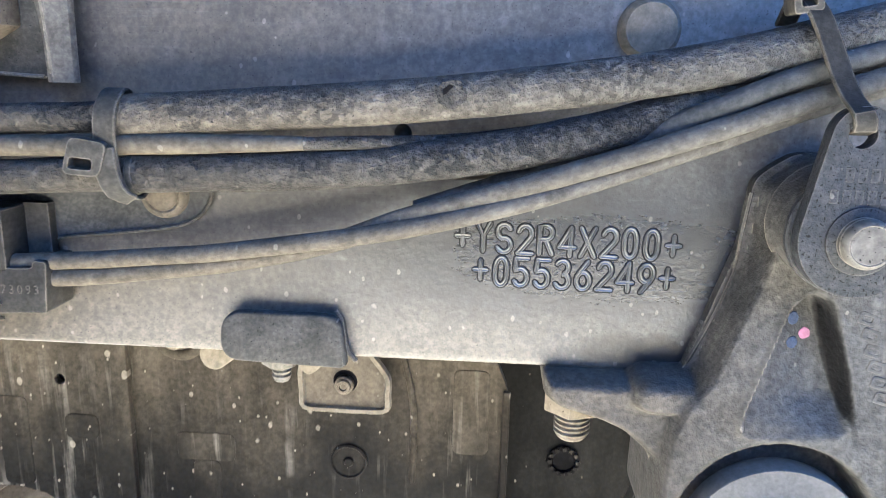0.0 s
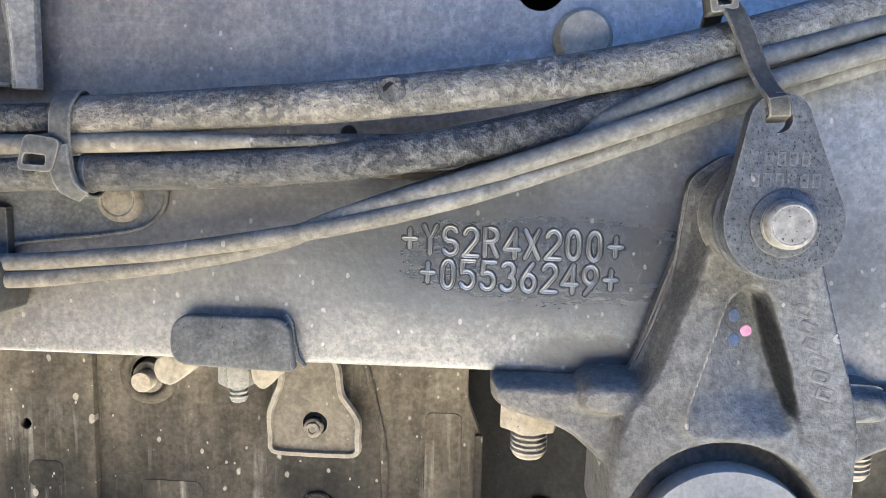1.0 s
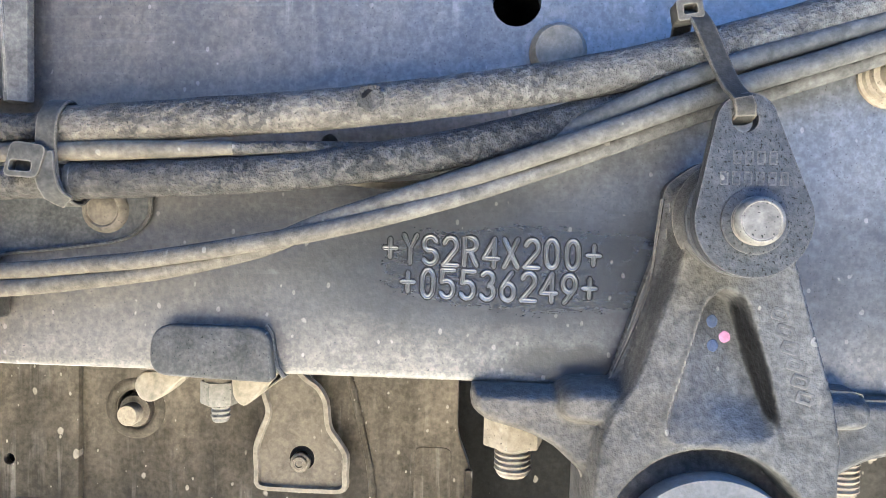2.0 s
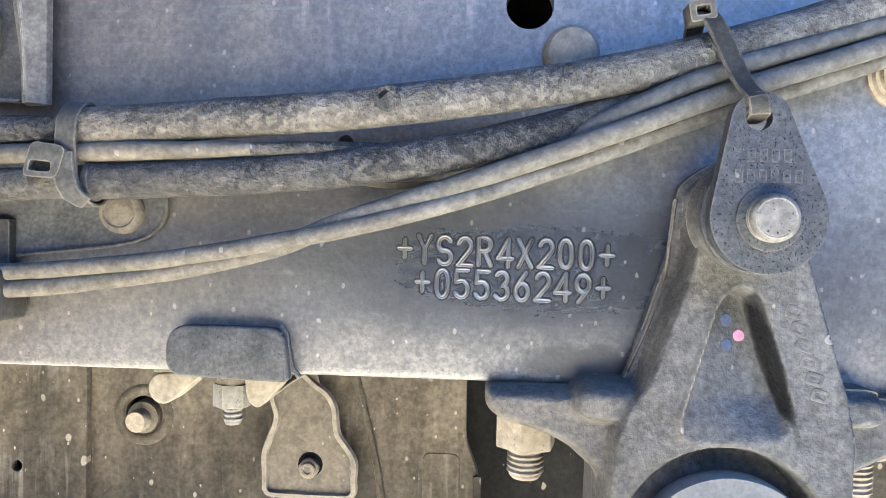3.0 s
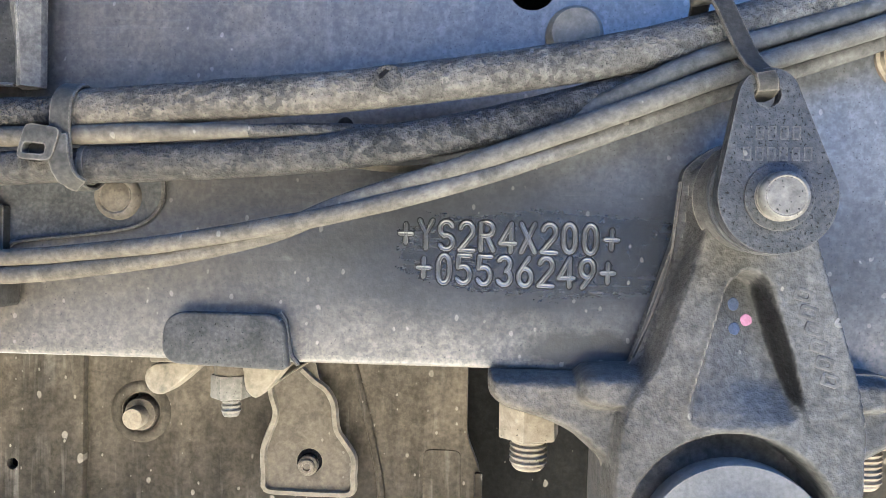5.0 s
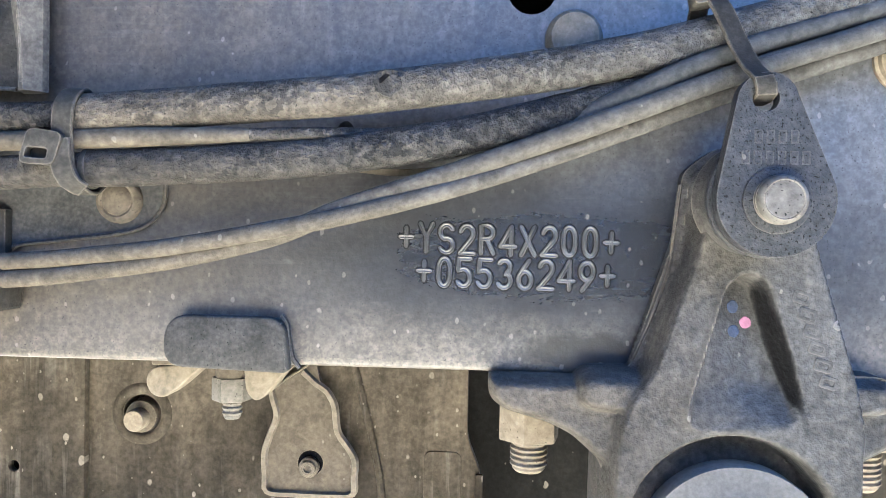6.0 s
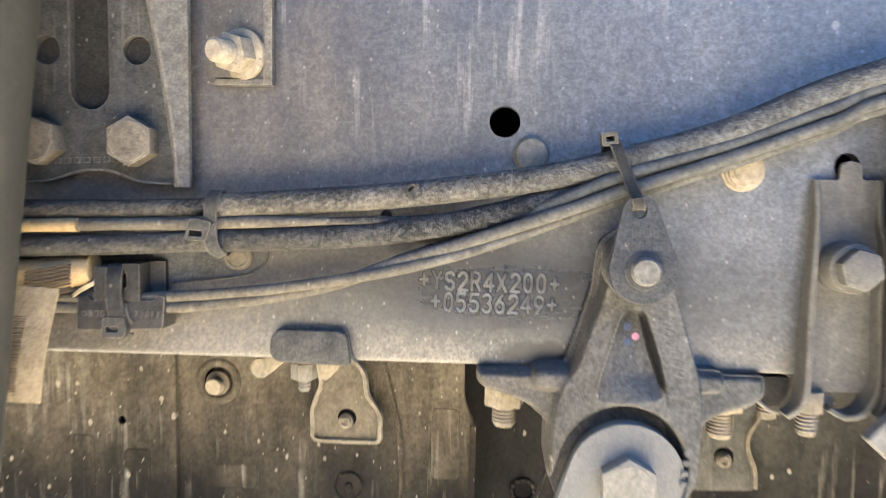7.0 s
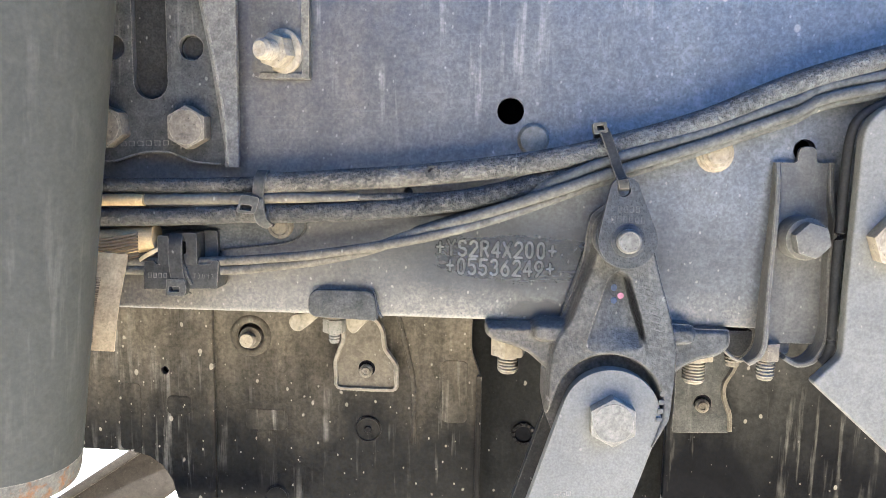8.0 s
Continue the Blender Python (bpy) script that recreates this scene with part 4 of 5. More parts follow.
part("post", block(-221.5, -214.5, -4, -17.5, 903, 921, 0.8), black_plastic, clip)
part("post", prism(rounded([(-205.5, 903), (-197.6, 903), (-197.6, 923), (-206.5, 923), (-206.5, 919), (-204.2, 918), (-204.2, 911), (-206, 910)], 0.5, 2), -4, -17.5, (), 0.6), black_plastic, clip)
part("back_plate", block(-224, -189.6, -1.4, -5.5, 904, 923.4, 0.6), black_plastic, clip)
part("cross_bar", block(-215, -205, -4, -12, 917, 922.6, 0.6), black_plastic, clip)
part("strap", ribbon([(-210.4, -8, 921), (-210, -15, 922), (-209.4, -19.8, 917), (-209.4, -20.6, 908), (-208.6, -20.8, 900), (-207.6, -20.6, 894), (-207.4, -19.6, 889), (-208, -12, 886)], 8.4, 1.4), black_plastic, clip)
part("buckle", prism(rounded([(-215.5, 886), (-204, 886), (-202.6, 890), (-204, 896.5), (-214.6, 896)], 1.4), -17, -22, [rounded([(-213.4, 888.6), (-207, 888.6), (-207, 891.6), (-213.4, 891.6)], 0.5, 2)], 0.8), tie_plastic, clip)
# Dark backing paints the shade inside the clip buckle's slot.
part("buckle_back", block(-213.6, -206.6, -17.2, -18.6, 887.6, 892.6, 0.2), dark_steel_and_shade, clip)
part("strap_guide", ribbon([(-204.6, -18, 903), (-203.6, -19, 898), (-200.6, -18.2, 892.5)], 1.6, 1.6), black_plastic, clip)
digits("digit", "73093", 4.2, -199.4, -17.5, 896.2, 2.7, tie_plastic, clip, 0.85, 0.6, 0.12)
for i in range(4):
    part("marking_bar", block(-227.5 + i * 3.1, -225.4 + i * 3.1, -17.5, -17.75, 895.8, 898.8, 0), tie_plastic, clip)

# ---- paper labels ----
tag = thing("paper_tag", -250, -30, 885, "tan paper tag with a bar code hanging from the cables", "paper tag")
top_r, low_r = Vector((-238.5, -19, 907.5)), Vector((-246, -25, 852.5))
left = Vector((-48, -4, 2.0))


def on_tag(u, v, lift=0.0):
    """u across from the free edge, v down the tag; it bows a little towards the yard."""
    p = top_r.lerp(low_r, v) + left * u
    return p + Vector((0, -1, -0.4)) * (5 * math.sin(math.pi * v) * 0.6 + lift)


def tag_patch(u0, u1, v0, v1, lift, nu=6, nv=10, thick=0.7):
    sub = bmesh.new()
    grids = []
    for dl in (0.0, thick):
        grids.append([[sub.verts.new(on_tag(u0 + (u1 - u0) * i / nu, v0 + (v1 - v0) * j / nv, lift + dl)) for i in range(nu + 1)] for j in range(nv + 1)])
    for g in grids:
        for j in range(nv):
            for i in range(nu):
                sub.faces.new((g[j][i], g[j][i + 1], g[j + 1][i + 1], g[j + 1][i]))
    a, b = grids
    rim_a = a[0][:-1] + [r[-1] for r in a[:-1]] + a[-1][:0:-1] + [r[0] for r in a[:0:-1]]
    rim_b = b[0][:-1] + [r[-1] for r in b[:-1]] + b[-1][:0:-1] + [r[0] for r in b[:0:-1]]
    for i in range(len(rim_a)):
        sub.faces.new((rim_a[i - 1], rim_a[i], rim_b[i], rim_b[i - 1]))
    return sub


part("card", tag_patch(0, 1, 0, 1, 0), paper, tag)
part("fold", tag_patch(0, 1, -0.05, 0.06, 1.0, 6, 3), paper, tag)
random.seed(4)
v = 0.2
while v < 0.9:
    w = random.choice((0.007, 0.010, 0.014))
    part("code_bar", tag_patch(0.27, 0.45, v, v + w, 0.75, 3, 1, 0.12), ink, tag)
    v += w + random.choice((0.009, 0.013))

roll = thing("label_roll", -240, -10, 916, "tan paper label with bar code wrapped round a cable", "paper label")
part("wrap", tube([(-330, -12, 913), (-270, -12, 914.5), (-224, -11, 919)], 8.2, n=20, wobble=0.1, seed=11), kraft, roll)
for i in range(8):
    z = 920.5 - i * 1.9
    part("code_bar", ribbon([(-256, -19.5 - 0.7 * math.sin(i * 0.5), z - 3.0), (-245, -19.6 - 0.7 * math.sin(i * 0.5), z - 1.2), (-232, -19.4 - 0.7 * math.sin(i * 0.5), z + 1.6)], 1.15, 0.6, (0, 0, 1), True, None, 0), ink, roll)
part("paper_end", ribbon([(-234, -15, 905.5), (-228, -18, 909), (-221, -17, 913)], 2.4, 0.6, (0, 0, 1)), paper, roll)

# ---- clamp on the lower edge of the rail ----
pad = thing("flange_clamp", -113, 0, 874, "grey dusty clamp plate hooked over the rail's lower edge", "clamp")
pad_line = rounded([(-135, 872.6), (-94.5, 871.4), (-92.6, 872.6), (-94.6, 889.6), (-134.4, 889.8)], [7, 0.6, 0.6, 6, 9], 6)
part("plate", frustum(pad_line, -3.0, -6.4, 0.0, (), 0, 1.1, 3), bracket_paint, pad)
# Near-black block paints the shade in the gap behind the plate.
part("spacer", block(-130, -98, 0, -3.2, 873.5, 885.5, 0.3), shade_black, pad)
part("edge_bead", tube([(-97.0, -0.4, 889.6), (-95.0, -0.8, 887), (-94.0, -1.2, 881), (-92.8, -1.6, 875.6), (-90.4, -1.4, 872.6)], 0.9, n=8, wobble=0.3), bracket_paint, pad)
part("under_plate", block(-152, -100, 22, 60, 867.8, 872.4, 0.6), tab_metal, pad)
LUG_A = rounded([(-153.6, 866.5), (-155.8, 861), (-153, 856), (-148.4, 855), (-143, 859), (-134.5, 866.6), (-136, 868.6)], [3, 3, 3, 3, 2, 1, 1], 4)
LUG_B = rounded([(-118.4, 869), (-117.2, 858), (-113.4, 854.6), (-109.6, 857.5), (-102.5, 866.5), (-103, 869)], [1, 3, 2.5, 2, 1, 1], 4)
for line in (LUG_A, LUG_B):
    part("lug", prism(line, 36, 24.5, (), 2.2, 3), lug_plastic, pad, "pale plastic lug")
nut = stud_nut("clamp_nut", -130, 46, 860, 14, 9.5, 3.9, 17.0, "dusty nut and short stud under the clamp", bolt_grey)
part("collar", lathe([(6.6, -0.2), (6.6, 8.4)], axis(-130, 46, 860, 0, 0, 1), 24), tab_metal, nut)
strap = thing("loose_strap", -95, 60, 862, "pale bent strip between clamp and shield tab", "strip")
part("strip", ribbon([(-112, 33, 857.5), (-106, 40, 862), (-99, 60, 866), (-97, 100, 864), (-103, 150, 850)], 3.2, 1.0, (1, 0, 0)), pale_plastic, strap)

# ---- cast spring bracket ----
casting = thing("spring_bracket", 48, 0, 846, "grey cast iron spring bracket with a tapered pocket", "bracket")
CAST_BODY = rounded([(36, 942), (31, 938), (29, 917), (24, 902), (16, 877), (9.5, 862), (8, 848), (7.5, 822), (14, 806), (30, 796), (60, 796), (71, 803), (80.5, 822), (82, 846), (82.5, 862), (79.5, 877),
                     (73, 898), (66, 922), (60.5, 940), (53, 946.5), (42, 946)], 3, 3)
CAST_POCKET = rounded([(40.5, 903.5), (46, 908.5), (52.5, 905), (57, 890), (62.4, 872), (61.5, 862.5), (31.5, 861.5), (30.2, 867)], [4, 3, 3, 2, 5, 4, 4, 3], 4)
CAST_EAR_A = rounded([(-28.5, 873.2), (-28.2, 866), (-23, 862), (-10, 858.6), (-2, 855), (6, 848), (12, 843), (24, 850), (24, 873.2)], [2, 3, 3, 3, 3, 3, 0, 0, 0], 3)
CAST_EAR_B = rounded([(70, 873.2), (113.6, 873.2), (114.6, 863), (108, 857), (96, 854), (88, 849.5), (80, 842), (70, 850)], [0, 2, 3, 3, 3, 3, 0, 0], 3)
CAST_LUG_A = rounded([(-2.4, 866), (-1.6, 873.6), (2, 876.6), (22, 877), (22, 862), (3, 863)], 3, 3)
CAST_LUG_B = rounded([(70, 863), (70, 877.4), (90.5, 876.6), (94, 873), (93.6, 866.5), (90, 864)], 3, 3)


def cast_edge(X, Z):
    d = soft_min(distance(CAST_BODY, X, Z), distance(CAST_EAR_A, X, Z), 3.0)
    d = soft_min(d, distance(CAST_EAR_B, X, Z), 3.0)
    return np.minimum(np.minimum(d, distance(CAST_LUG_A, X, Z)), distance(CAST_LUG_B, X, Z))


def cast_height(X, Z):
    """How far the casting stands proud of the rail's face."""
    d = -distance(CAST_BODY, X, Z)
    west = step_up((50 - X) / 14)
    foot = 2.6 * west * step_up((Z - 868) / 14)
    rise = 2.0 + 0.5 * west
    body = 5.2 * round_up(d / 1.2) + 15.3 * (0.35 * round_up((d - foot) / rise) + 0.65 * step_up((d - foot) / rise))
    p = -distance(CAST_POCKET, X, Z)
    east = step_up((X - 34 - (905 - Z) * 0.12) / 16)
    deep = (2.0 + np.clip(Z - 861, 0, 50) * 0.15 + east * 4.6) * step_up((Z - 860.5) / 15)
    wall = np.clip((p + 0.2) / 1.7, 0, 1) * (1 - east) + step_up((p + 0.4) / 3.0) * east
    body = body - deep * wall + 1.2 * np.exp(-((p + 0.5) / 0.9) ** 2) * (1 - east) * step_up((Z - 858) / 8)
    along = np.clip((44.0 - X) * 0.30 + (828.5 - Z) * 0.954, 0, 200)
    r = np.hypot(X - 44.0 + 0.30 * along, Z - 828.5 + 0.954 * along)
    arch = step_up((r - 28.2) / 3.6)
    body = np.where(Z < 870, 2.0 + (body - 2.0) * arch, body)
    ear_a = 11.5 * round_up(-distance(CAST_EAR_A, X, Z) / 3.4)
    ear_b = 7.5 * round_up(-distance(CAST_EAR_B, X, Z) / 3.0)
    lug_a = 17.0 * round_up(-distance(CAST_LUG_A, X, Z) / 4.4)
    lug_b = 15.5 * round_up(-distance(CAST_LUG_B, X, Z) / 4.0)
    near = step_up((r - 30) / 3)
    h = soft_max(soft_max(body, ear_a * near, 3.5), ear_b * near, 3.0)
    h = soft_max(soft_max(h, lug_a * near, 2.4), lug_b * near, 2.4)
    h = np.maximum(h, 4.6 + 6.4 * step_up((X - 52) / 8) * step_up((Z - 872) / 5))
    for i in np.ndindex(h.shape):
        v = Vector((X[i], Z[i], 0.0))
        h[i] += 0.22 * noise.noise(v * 0.16) + 0.16 * noise.noise(v * 0.45) + 0.07 * noise.noise(v * 1.1)
    return h


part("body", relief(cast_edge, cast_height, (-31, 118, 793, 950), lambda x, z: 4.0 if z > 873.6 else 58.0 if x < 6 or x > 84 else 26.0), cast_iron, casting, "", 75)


def pocket_floor(x, z):
    return -float(cast_height(np.array([[x]]), np.array([[z]]))[0, 0])


part("boss", lathe([(17.0, 0), (16.2, 2), (15.4, 5), (15, 15), (14.6, 17.5), (13, 18)], axis(47.4, -18, 928.6), 40), cast_iron, casting)
part("casting_flash", tube([(30.5, -5.0, 934), (28.8, -5.4, 920), (27.5, -5.6, 909), (23.4, -5.6, 896), (19.5, -5.4, 886), (16.6, -5, 879)], 0.7, n=8, wobble=0.7, seed=12), bracket_paint, casting)
for i in range(6):
    x, z = 61.8 + i * 1.6, 900.8 - i * 4.9
    m = Matrix.Translation((x, 0, z)) @ Matrix.Rotation(radians(16), 4, "Y") @ Matrix.Translation((-x, 0, -z))
    sub = prism(rounded([(x - 2.6, z - 1.9), (x + 2.6, z - 1.9), (x + 2.6, z + 1.9), (x - 2.6, z + 1.9)], 0.8, 2), -19.6, -20.7, [rounded([(x - 1.5, z - 0.8), (x + 1.5, z - 0.8), (x + 1.5, z + 0.8), (x - 1.5, z + 0.8)], 0.4, 2)], 0.35)
    bmesh.ops.transform(sub, matrix=m, verts=sub.verts)
    part("raised_mark", sub, cast_mark, casting)
for i in range(4):
    part("raised_mark", block(72.8 - i * 0.5, 76.0 - i * 0.5, -19.2, -20.5, 836.6 - i * 5.2, 839.4 - i * 5.2, 0.4), cast_mark, casting)
for name, x, z, r, y, material, text in (("paint_dot", 49.6, 892, 1.9, pocket_floor(50, 892), pink_paint, "round pink paint dot in the bracket's pocket"),
                                         ("paint_dot", 45.6, 896.8, 1.9, pocket_floor(45.6, 896.8), blue_paint, "faint blue paint dot in the bracket's pocket"),
                                         ("paint_dot", 45.6, 889.6, 1.9, pocket_floor(45.6, 889.6), blue_paint, "faint blue paint dot in the bracket's pocket"),
                                         ("chalk_mark", 72.0, 893.0, 1.5, -20.0, chalk, "pale chalk smear on the bracket's edge")):
    t = thing(name, x, y, z, text, "paint mark")
    sub = bmesh.new()
    rings = []
    for k, share in enumerate((1.0, 0.94, 0.5)):
        ring = []
        for px, pz in circle(x, z, r * share, 18):
            px, pz = px + 0.3 * noise.noise(Vector((px, pz, 3)) * 0.7), pz + 0.3 * noise.noise(Vector((pz, px, 9)) * 0.7)
            ring.append(sub.verts.new((px, pocket_floor(px, pz) - (0.0, 0.22, 0.26)[k], pz)))
        rings.append(ring)
    for a, b in zip(rings, rings[1:]):
        for k in range(18):
            sub.faces.new((a[k], a[(k + 1) % 18], b[(k + 1) % 18], b[k]))
    sub.faces.new(rings[-1])
    part("dab", sub, material, t)
stud_nut("bracket_nut", -13, 36, 858, 20.5, 16, 7.0, 28, "pale zinc nut and threaded bolt end under the bracket's ear", bolt_pale, "nuts under the spring bracket")
stud_nut("bracket_nut", 106, 36, 853, 22, 9, 7.2, 25, "pale zinc nut and threaded bolt end under the bracket's ear", bolt_pale, "nuts under the spring bracket")

# ---- drop-shaped plate ----
drop = thing("drop_plate", 47, -38, 928, "dark speckled drop-shaped steel plate on the bracket bolt", "plate")
line = circle(46.7, 928.0, 15.5, 26, 168, 374) + circle(44.0, 953.4, 8.0, 14, 14, 168)
part("plate", prism(line, -35.6, -40.5, [circle(43.4, 954.4, 3.5, 18)], 0.8, 2), shim_paint, drop)
for row, (z, n, x0) in enumerate(((942.5, 4, 40.6), (937, 6, 37.4))):
    for i in range(n):
        part("marking_bar", block(x0 + i * 3.1, x0 + 2.1 + i * 3.1, -40.4, -40.62, z, z + 3.6, 0), shim_paint, drop)
part("spacer", lathe([(13, 0), (15.9, 0.1), (16.1, 0.5), (16.1, 2.1), (15.7, 2.5), (13, 2.5)], axis(46.2, -32.9, 928.2), 40), shim_paint, drop, "dark round spacer behind the plate")
pin = thing("bracket_bolt", 47.4, -40, 928, "dull zinc bolt end with a worn round face", "bolt")
part("washer", lathe([(8.9, 0), (8.9, 0.8), (8.4, 1.2)], axis(46.7, -40.4, 927.6), 30), shim_paint, pin)
part("bolt_end", lathe([(6.5, 0), (6.5, 1.0), (6.0, 1.3), (6.5, 1.6), (6.5, 2.6), (6.0, 2.9), (6.5, 3.2), (6.4, 4.4), (5.9, 5.3), (5.2, 5.6), (4.9, 5.4), (4.4, 5.5), (2.2, 5.3), (0, 5.4)], axis(46.7, -40.6, 927.6), 30), bolt_steel, pin)

# ---- link arm ----
link = thing("shackle_link", 46, -12, 821, "flat grey painted steel shackle link hanging from the bracket", "link arm")
dx, dz = -0.30, -0.954
low = (46 + dx * 190, 821 + dz * 190)
ang = math.degrees(math.atan2(dz, dx))
cap = circle(low[0], low[1], 28.5, 24, ang - 90, ang + 90)
part("plate", prism(circle(46, 822, 28.5, 24, ang + 90, ang + 270) + cap, -10, -19, (), 1.0, 2), link_paint, link)
part("back_plate", prism(circle(46, 822, 28.5, 24, ang + 90, ang + 270) + cap, 40, 31, (), 1.0, 2), dark_steel_and_shade, link)
for i in range(3):
    part("marking_bar", block(15 + i * 3.6, 17.6 + i * 3.6, -18.9, -19.3, 771 + i * 1.2, 774 + i * 1.2, 0), link_paint, link)
hex_bolt(46, -18.9, 822, 25, 9.5, 2, "broad dusty hexagon bolt head on the shackle link", bolt_grey)

# ---- channel bracket and bush ----
chan = thing("channel_bracket", 147, 0, 862, "grey dusty folded steel channel bracket on the rail", "bracket")
base_line = rounded([(132, 866), (162, 866), (166, 880), (165, 970), (155, 970), (154.5, 979), (145, 979), (144.5, 970), (133, 970)], [1, 1, 2, 1, 2, 4, 4, 2, 1], 3)
part("base", prism(base_line, -1, -4.5, (), 0.6), channel_paint, chan)
def edge_strip(pts, back, w):
    """A folded sheet on edge: follows (x, z, front y) and runs back to one depth."""
    sub = bmesh.new()
    rows = []
    line = spline([(x, y, z) for x, z, y in pts], 3.0)
    for i, p in enumerate(line):
        a, c = line[max(0, i - 1)], line[min(len(line) - 1, i + 1)]
        n = Vector((-(c.z - a.z), 0, c.x - a.x)).normalized() * (w / 2)
        f = min(0.8, w * 0.3)
        rows.append([sub.verts.new(q) for q in ((p.x - n.x, back, p.z - n.z), (p.x - n.x, p.y + f, p.z - n.z), (p.x - n.x * 0.5, p.y, p.z - n.z * 0.5), (p.x + n.x * 0.5, p.y, p.z + n.z * 0.5), (p.x + n.x, p.y + f, p.z + n.z), (p.x + n.x, back, p.z + n.z))])
    for a, c in zip(rows, rows[1:]):
        for k in range(6):
            sub.faces.new((a[k], a[(k + 1) % 6], c[(k + 1) % 6], c[k]))
    sub.faces.new(rows[0])
    sub.faces.new(rows[-1])
    return sub


part("flange", edge_strip([(134, 970, -5), (133.8, 955, -9), (133.4, 935, -10.5), (131.8, 905, -13), (131, 880, -15), (130.4, 866, -15.5), (127.8, 858.5, -14), (123.6, 854.4, -11)], -1.5, 3.0), channel_paint, chan)
part("flange", edge_strip([(163, 970, -5), (163.2, 950, -9), (165.4, 938, -11), (165.2, 926, -12), (163.6, 916, -12.6), (164.4, 895, -14), (164.6, 878, -15.5), (162.4, 866, -16), (157.6, 858, -15), (150.6, 855.2, -12), (144.6, 858.4, -9)], -1.5, 3.0), channel_paint, chan)
# Solid dark block in place of the shaded inside of the cup.
part("cup", prism(rounded([(112, 870), (131, 870), (131, 862), (124, 852), (112, 860)], [1, 1, 3, 6, 2]), 30, 6, (), 1.2), dark_steel_and_shade, chan)
part("cup_edge", tube([(112, 5, 861), (117, 4, 856), (124, 3, 852.4), (130, 3, 858), (132, 2, 866)], 1.1, n=8), flange_dust, chan)
part("hook", prism(rounded([(134, 866), (150, 866), (149, 859), (146.4, 858.6)], [1, 1, 1.2, 1.2]), 2, -1, (), 0.5), channel_paint, chan)
bush = thing("bush_bolt", 147, -4, 928, "grey dusty rounded bolt head and bush on the channel bracket", "bolt")
part("bush", lathe([(12.4, 0), (12.4, 9), (11.8, 11), (11.6, 12), (12.0, 12.6), (11.6, 14.6), (10.4, 15)], axis(147.5, -4.5, 928.5), 36), channel_paint, bush)
part("head", hexagon(18.5, 9, axis(147.5, -18.5, 928.5, 0, -1, 0, 14), 2.6), channel_paint, bush)
stud_nut("channel_nut", 124, 18, 862, 12, 8, 5.0, 17, "small dusty nut on a stud below the channel bracket", bolt_dust, "nuts below the channel bracket")
stud_nut("channel_nut", 136, -3, 866.5, 13, 11, 5.2, 23, "small dusty nut on a stud below the channel bracket", bolt_dust, "nuts below the channel bracket")

# ---- large plate ----
side_plate = thing("side_plate", 230, 0, 860, "large grey dusty plate with a black rubber edge", "plate")
sp_line = rounded([(167, 990), (166, 900), (166.5, 866), (152, 850.5), (200, 808), (330, 690), (345, 690), (345, 1008), (178, 1002)], [14, 2, 4, 2, 2, 0, 0, 0, 12], 6)
part("plate", prism(sp_line, -22, -30, (), 1.4, 3), link_paint, side_plate)
part("rubber_edge", tube([(182, -20, 1003), (170, -20, 996), (164.8, -20, 984), (163.6, -20, 950), (163.6, -20, 900), (164.2, -20, 868), (161, -18, 859)], 2.6, n=10), rubber_black, side_plate)
part("stand_off", block(200, 330, 1, -22.5, 880, 960, 1), dark_steel_and_shade, side_plate)
hex_bolt(186, -30, 930, 24, 10, 20, "pale hexagon bolt head on the large plate", bolt_pale)

# ---- damper ----
damper = thing("shock_absorber", -290, -72, 800, "large dull grey shock absorber tube with a rusty lower rim", "shock absorber")
d_low, d_high = Vector((-290.5, -78, 797)), Vector((-213, -74, 1452))
d_axis = (d_high - d_low)
m = axis(*d_low, *d_axis)
L = d_axis.length
part("tube", lathe([(45.2, 14), (45.4, 40), (45.4, L)], m, 64), damper_paint, damper)
part("rim", lathe([(41, 3), (42.5, 0), (44.4, 1.2), (45.2, 5), (45.3, 14.2)], m, 64), rust_rim, damper, "rust-flecked rolled rim")
for turn, z0, z1, r in ((13, 946, 929, 1.5), (11, 926, 919, 1.2), (21, 975, 967, 0.9), (4, 884, 879, 0.9), (30, 905, 902, 0.8)):
    side = []
    for i in range(7):
        p = d_low + d_axis * ((z0 + (z1 - z0) * i / 6 - d_low.z) / d_axis.z)
        a = radians(turn + 0.5 * math.sin(i * 1.7))
        side.append((p.x + (45.2 - r * 0.8) * math.sin(a), p.y - (45.2 - r * 0.8) * math.cos(a), p.z))
    part("dried_drip", tube(side, lambda s, r=r: r * (0.75 + 0.25 * math.sin(s * 9)), n=10, step=1.5), flange_dust, damper, "pale dried drip")
part("rod", lathe([(27, -260), (27, 6)], m, 32), dark_steel_and_shade, damper)

# ---- engine shield ----
shield = thing("engine_shield", -150, 188, 640, "black plastic engine shield streaked with dust and pale specks", "shield", "", "")
left_panel = [(-900, 1440), (-269, 1440), (-269, 380), (-303, 380), (-304, 650), (-309, 672), (-318, 686), (-330, 694), (-346, 698), (-420, 699), (-900, 699)]
part("panel", prism(left_panel, 188, 182, [circle(-313, 775, 3.4, 16)], 1.0), shield_plastic, shield)
# Near-black cup, painting the shade down the drilled hole.
part("hole_cup", lathe([(3.6, 0), (3.6, -9), (0, -9)], axis(-313, 183, 775), 16, None, False), shade_black, shield)
mid_panel = rounded([(-274, 380), (-33, 380), (-33, 780), (-41, 800), (-41, 1440), (-274, 1440)], [0, 0, 6, 6, 0, 0])
part("panel", prism(mid_panel, 195, 187, [circle(-236, 808, 11.4, 28)], 1.0), shield_plastic, shield)
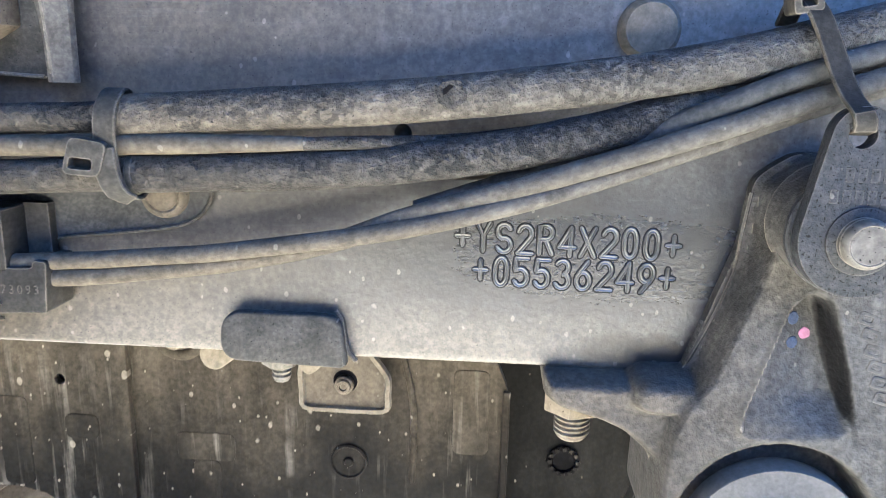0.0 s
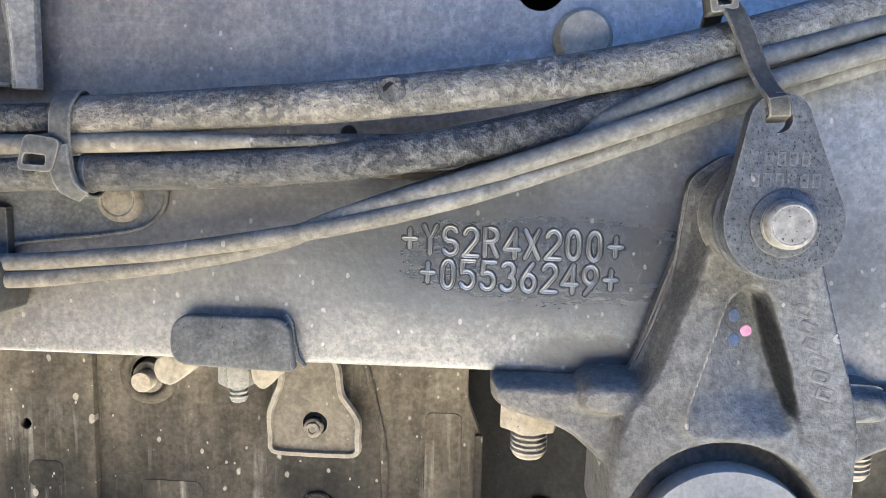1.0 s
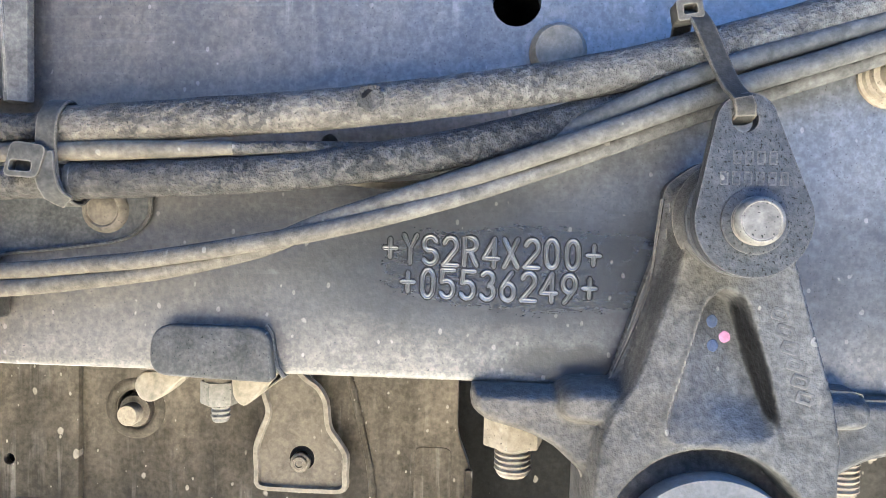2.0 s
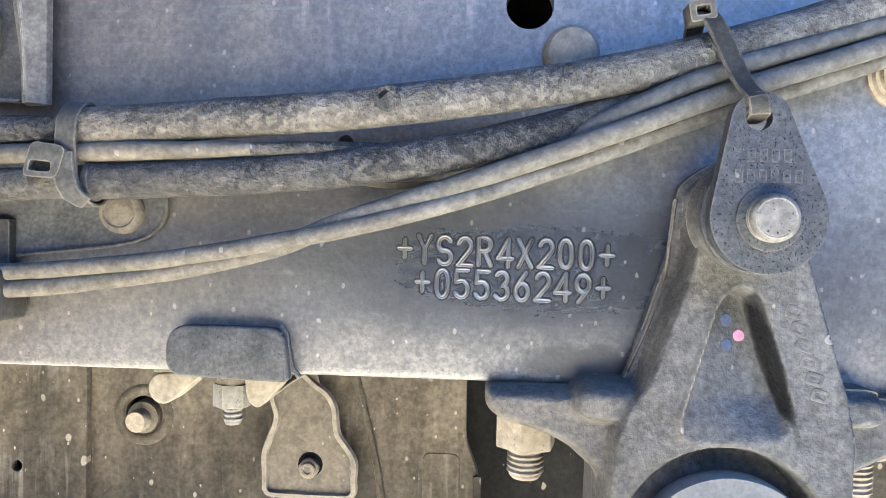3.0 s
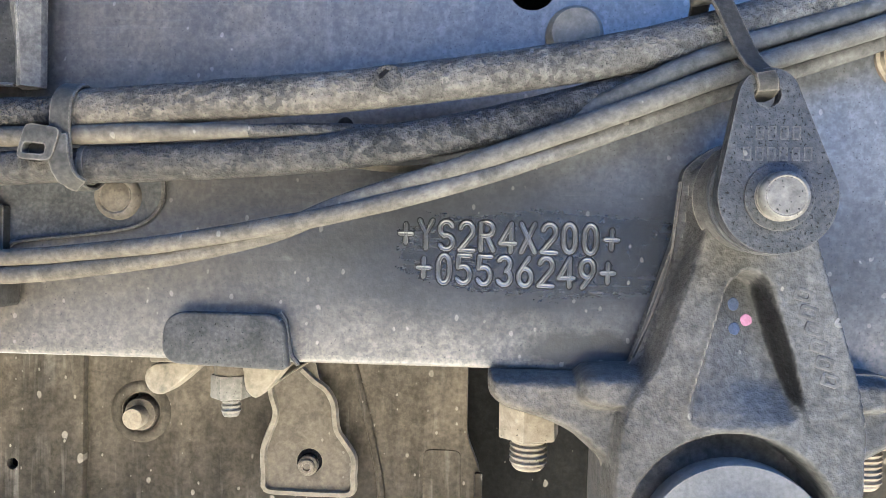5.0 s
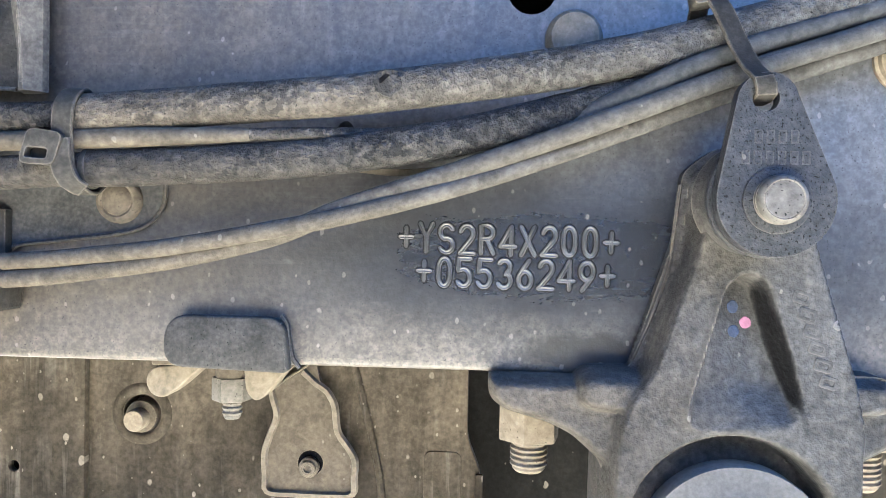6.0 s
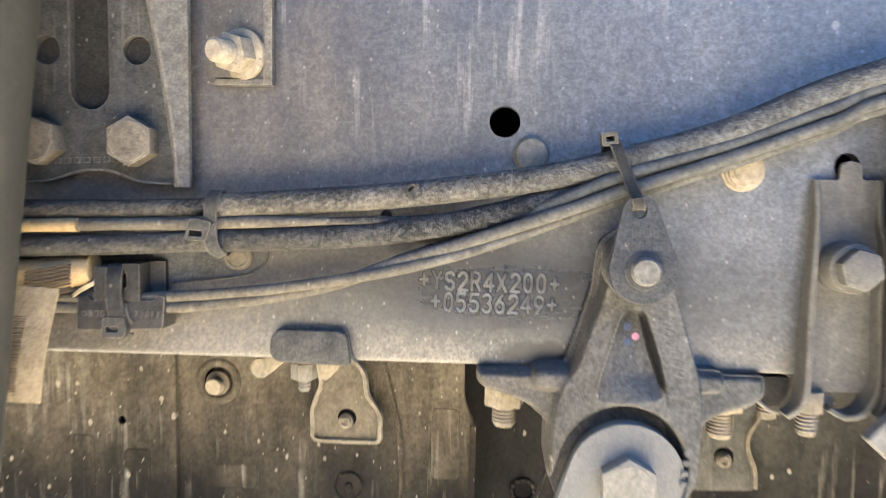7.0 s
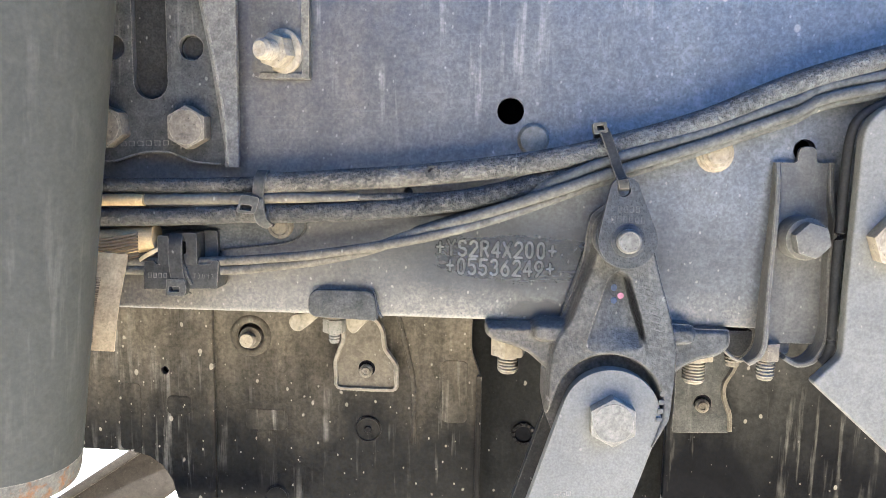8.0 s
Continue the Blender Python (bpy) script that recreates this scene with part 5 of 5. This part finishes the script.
part("panel", prism([(-60, 380), (140, 380), (140, 1440), (-60, 1440)], 236, 230), shield_shade_deep, shield)
part("panel", prism(rounded([(128, 380), (900, 380), (900, 1440), (128, 1440)], 3), 195, 187, (), 1.0), shield_shade, shield)
for x0, x1, z0, z1, y in ((-232, -214, 660, 722, 187), (-242, -204, 722, 741, 187), (-356, -336, 700, 762, 182), (-312, -290, 735, 752, 182), (-66, -44, 736, 792, 187)):
    part("raised_pad", prism(rounded([(x0, z0), (x1, z0), (x1, z1), (x0, z1)], 5), y + 1, y - 0.6, (), 0.6, 2), shield_plastic, shield)
part("edge_rib", block(-36, -31.5, 187.5, 184, 380, 780, 1.2), shield_plastic, shield)
part("crease", tube([(-108, 186.5, 842), (-97, 186, 800), (-91, 186, 770), (-90, 186, 740), (-91, 187, 715)], 2.2, n=8, wobble=0.3), shield_plastic, shield)
part("plug", lathe([(11.8, -0.5), (11.8, 1.6), (10.6, 2.2), (9.8, 1.2), (3.4, 1.0), (2.6, 2.4), (0, 2.4)], axis(-131, 187, 727), 36), shield_plastic, shield)
part("plug", lathe([(11, -0.5), (11, 1.6), (9.8, 2.2), (9, 1.2), (0, 1.0)], axis(-214, 187, 659), 30), shield_plastic, shield)
gear = lathe([(11, 0), (11, 2), (8, 2.4), (7.2, 1), (0, 1)], axis(8, 230, 712), 30)
ring = part("ring_mark", gear, shield_shade, shield)
for i in range(12):
    a = 2 * math.pi * i / 12
    part("tooth", lathe([(1.5, 0), (1.5, 3.6), (0, 3.6)], axis(8 + 9.4 * math.cos(a), 230, 712 + 9.4 * math.sin(a)), 8), shield_plastic, ring)
part("recess", lathe([(19, 0), (17.4, 1.6), (15.2, 2.4), (13.2, 2.0), (12.0, 0.6), (11.4, -2), (11.2, -14), (0, -14)], axis(-236, 187.4, 808), 40, None, False), shield_plastic, shield)
plug_bolt = thing("shield_bolt", -233, 198, 806, "pale dusty round bolt set in a recess of the engine shield", "bolt")
part("washer", lathe([(10.2, 0), (10.2, 12), (9.4, 13.4), (6.0, 13.8)], axis(-236.6, 200, 806.2), 30), bolt_dust, plug_bolt)
part("head", lathe([(6.6, 12), (6.6, 19), (5.8, 20.4), (0, 20.6)], axis(-237.4, 199, 805.4), 28), bolt_pale, plug_bolt)
bar = thing("cross_member", -330, 150, 652, "thin black bar across the shield's lower opening", "bar")
part("bar", ribbon([(-620, 150, 656), (-200, 150, 652)], 30, 10, (0, 1, 0), False), dark_steel_and_shade, bar)
beam = thing("axle_beam", -560, 600, 470, "brown dusty steel beam beyond the shield's opening", "beam")
part("beam", prism([(-900, 280), (-690, 425), (-560, 515), (-430, 605), (-370, 555), (-520, 435), (-780, 230)], 640, 590, (), 3), brown_steel, beam)
part("edge", prism([(-900, 285), (-560, 520), (-430, 610), (-423, 600), (-553, 508), (-893, 273)], 592, 580, (), 2), brown_steel, beam)


# ---- tabs on the shield ----
def shield_tab(name, pts, y, bolt, label, mirrored_rim, plate=tab_metal, edge=rim_dust):
    t = thing(name, bolt[0], y, bolt[1], label, "bracket", "tabs on the engine shield")
    line = rounded(pts, 3, 3)
    part("plate", prism(line, y + 3, y, [circle(bolt[0] + 0.5, bolt[1] + 2, 7.4, 20)], 0.6), plate, t)
    part("rim", bead([(p.x, p.z) for p in spline([(x, y, z) for x, z in mirrored_rim], 2.5)], y + 0.4, y - 2.6, 4.4), edge, t, "dusty raised rim", 60)
    b = thing("tab_bolt", bolt[0], y + 4, bolt[1], "small dusty bolt in a round hole of the tab", "bolt")
    # Near-black disc paints the shade round the sunk bolt.
    part("socket", lathe([(7.6, 0), (7.6, 6)], axis(bolt[0], y + 7, bolt[1] + 2), 20), shade_black, b)
    part("head", lathe([(5.8, 0), (5.8, 5.4), (5.2, 6.0), (4.4, 6.0), (4.4, 7.4), (3.8, 8), (2.4, 8), (2.0, 7), (0, 7)], axis(bolt[0], y + 3, bolt[1]), 20), bolt_dust, b)
    return t


shield_tab("shield_tab", [(-156, 850), (-155, 826), (-151, 811), (-158, 790), (-157, 767), (-105.5, 767), (-105, 789), (-115, 802), (-117, 818), (-126, 832), (-130, 850)], 178,
           (-131.5, 783), "dusty metal tab with pale rims on the engine shield",
           [(-155, 838), (-154, 824), (-151, 812), (-155, 800), (-158, 790), (-157.4, 777), (-156, 768), (-140, 766.8), (-120, 766.8), (-106.4, 768), (-105.4, 778), (-105.2, 788), (-110, 796), (-115, 803), (-116.6, 812), (-117.4, 819), (-122, 827), (-128, 831), (-136, 838)])
shield_tab("shield_tab", [(131, 860), (131, 739), (178, 741), (178, 756), (171, 772), (171, 784), (180, 800), (180, 860)], 178,
           (154, 764), "dark metal tab on the engine shield behind the bracket",
           [(180, 820), (179, 800), (171.6, 784), (171.4, 772), (177, 757), (178, 743)], bracket_paint, tab_metal)
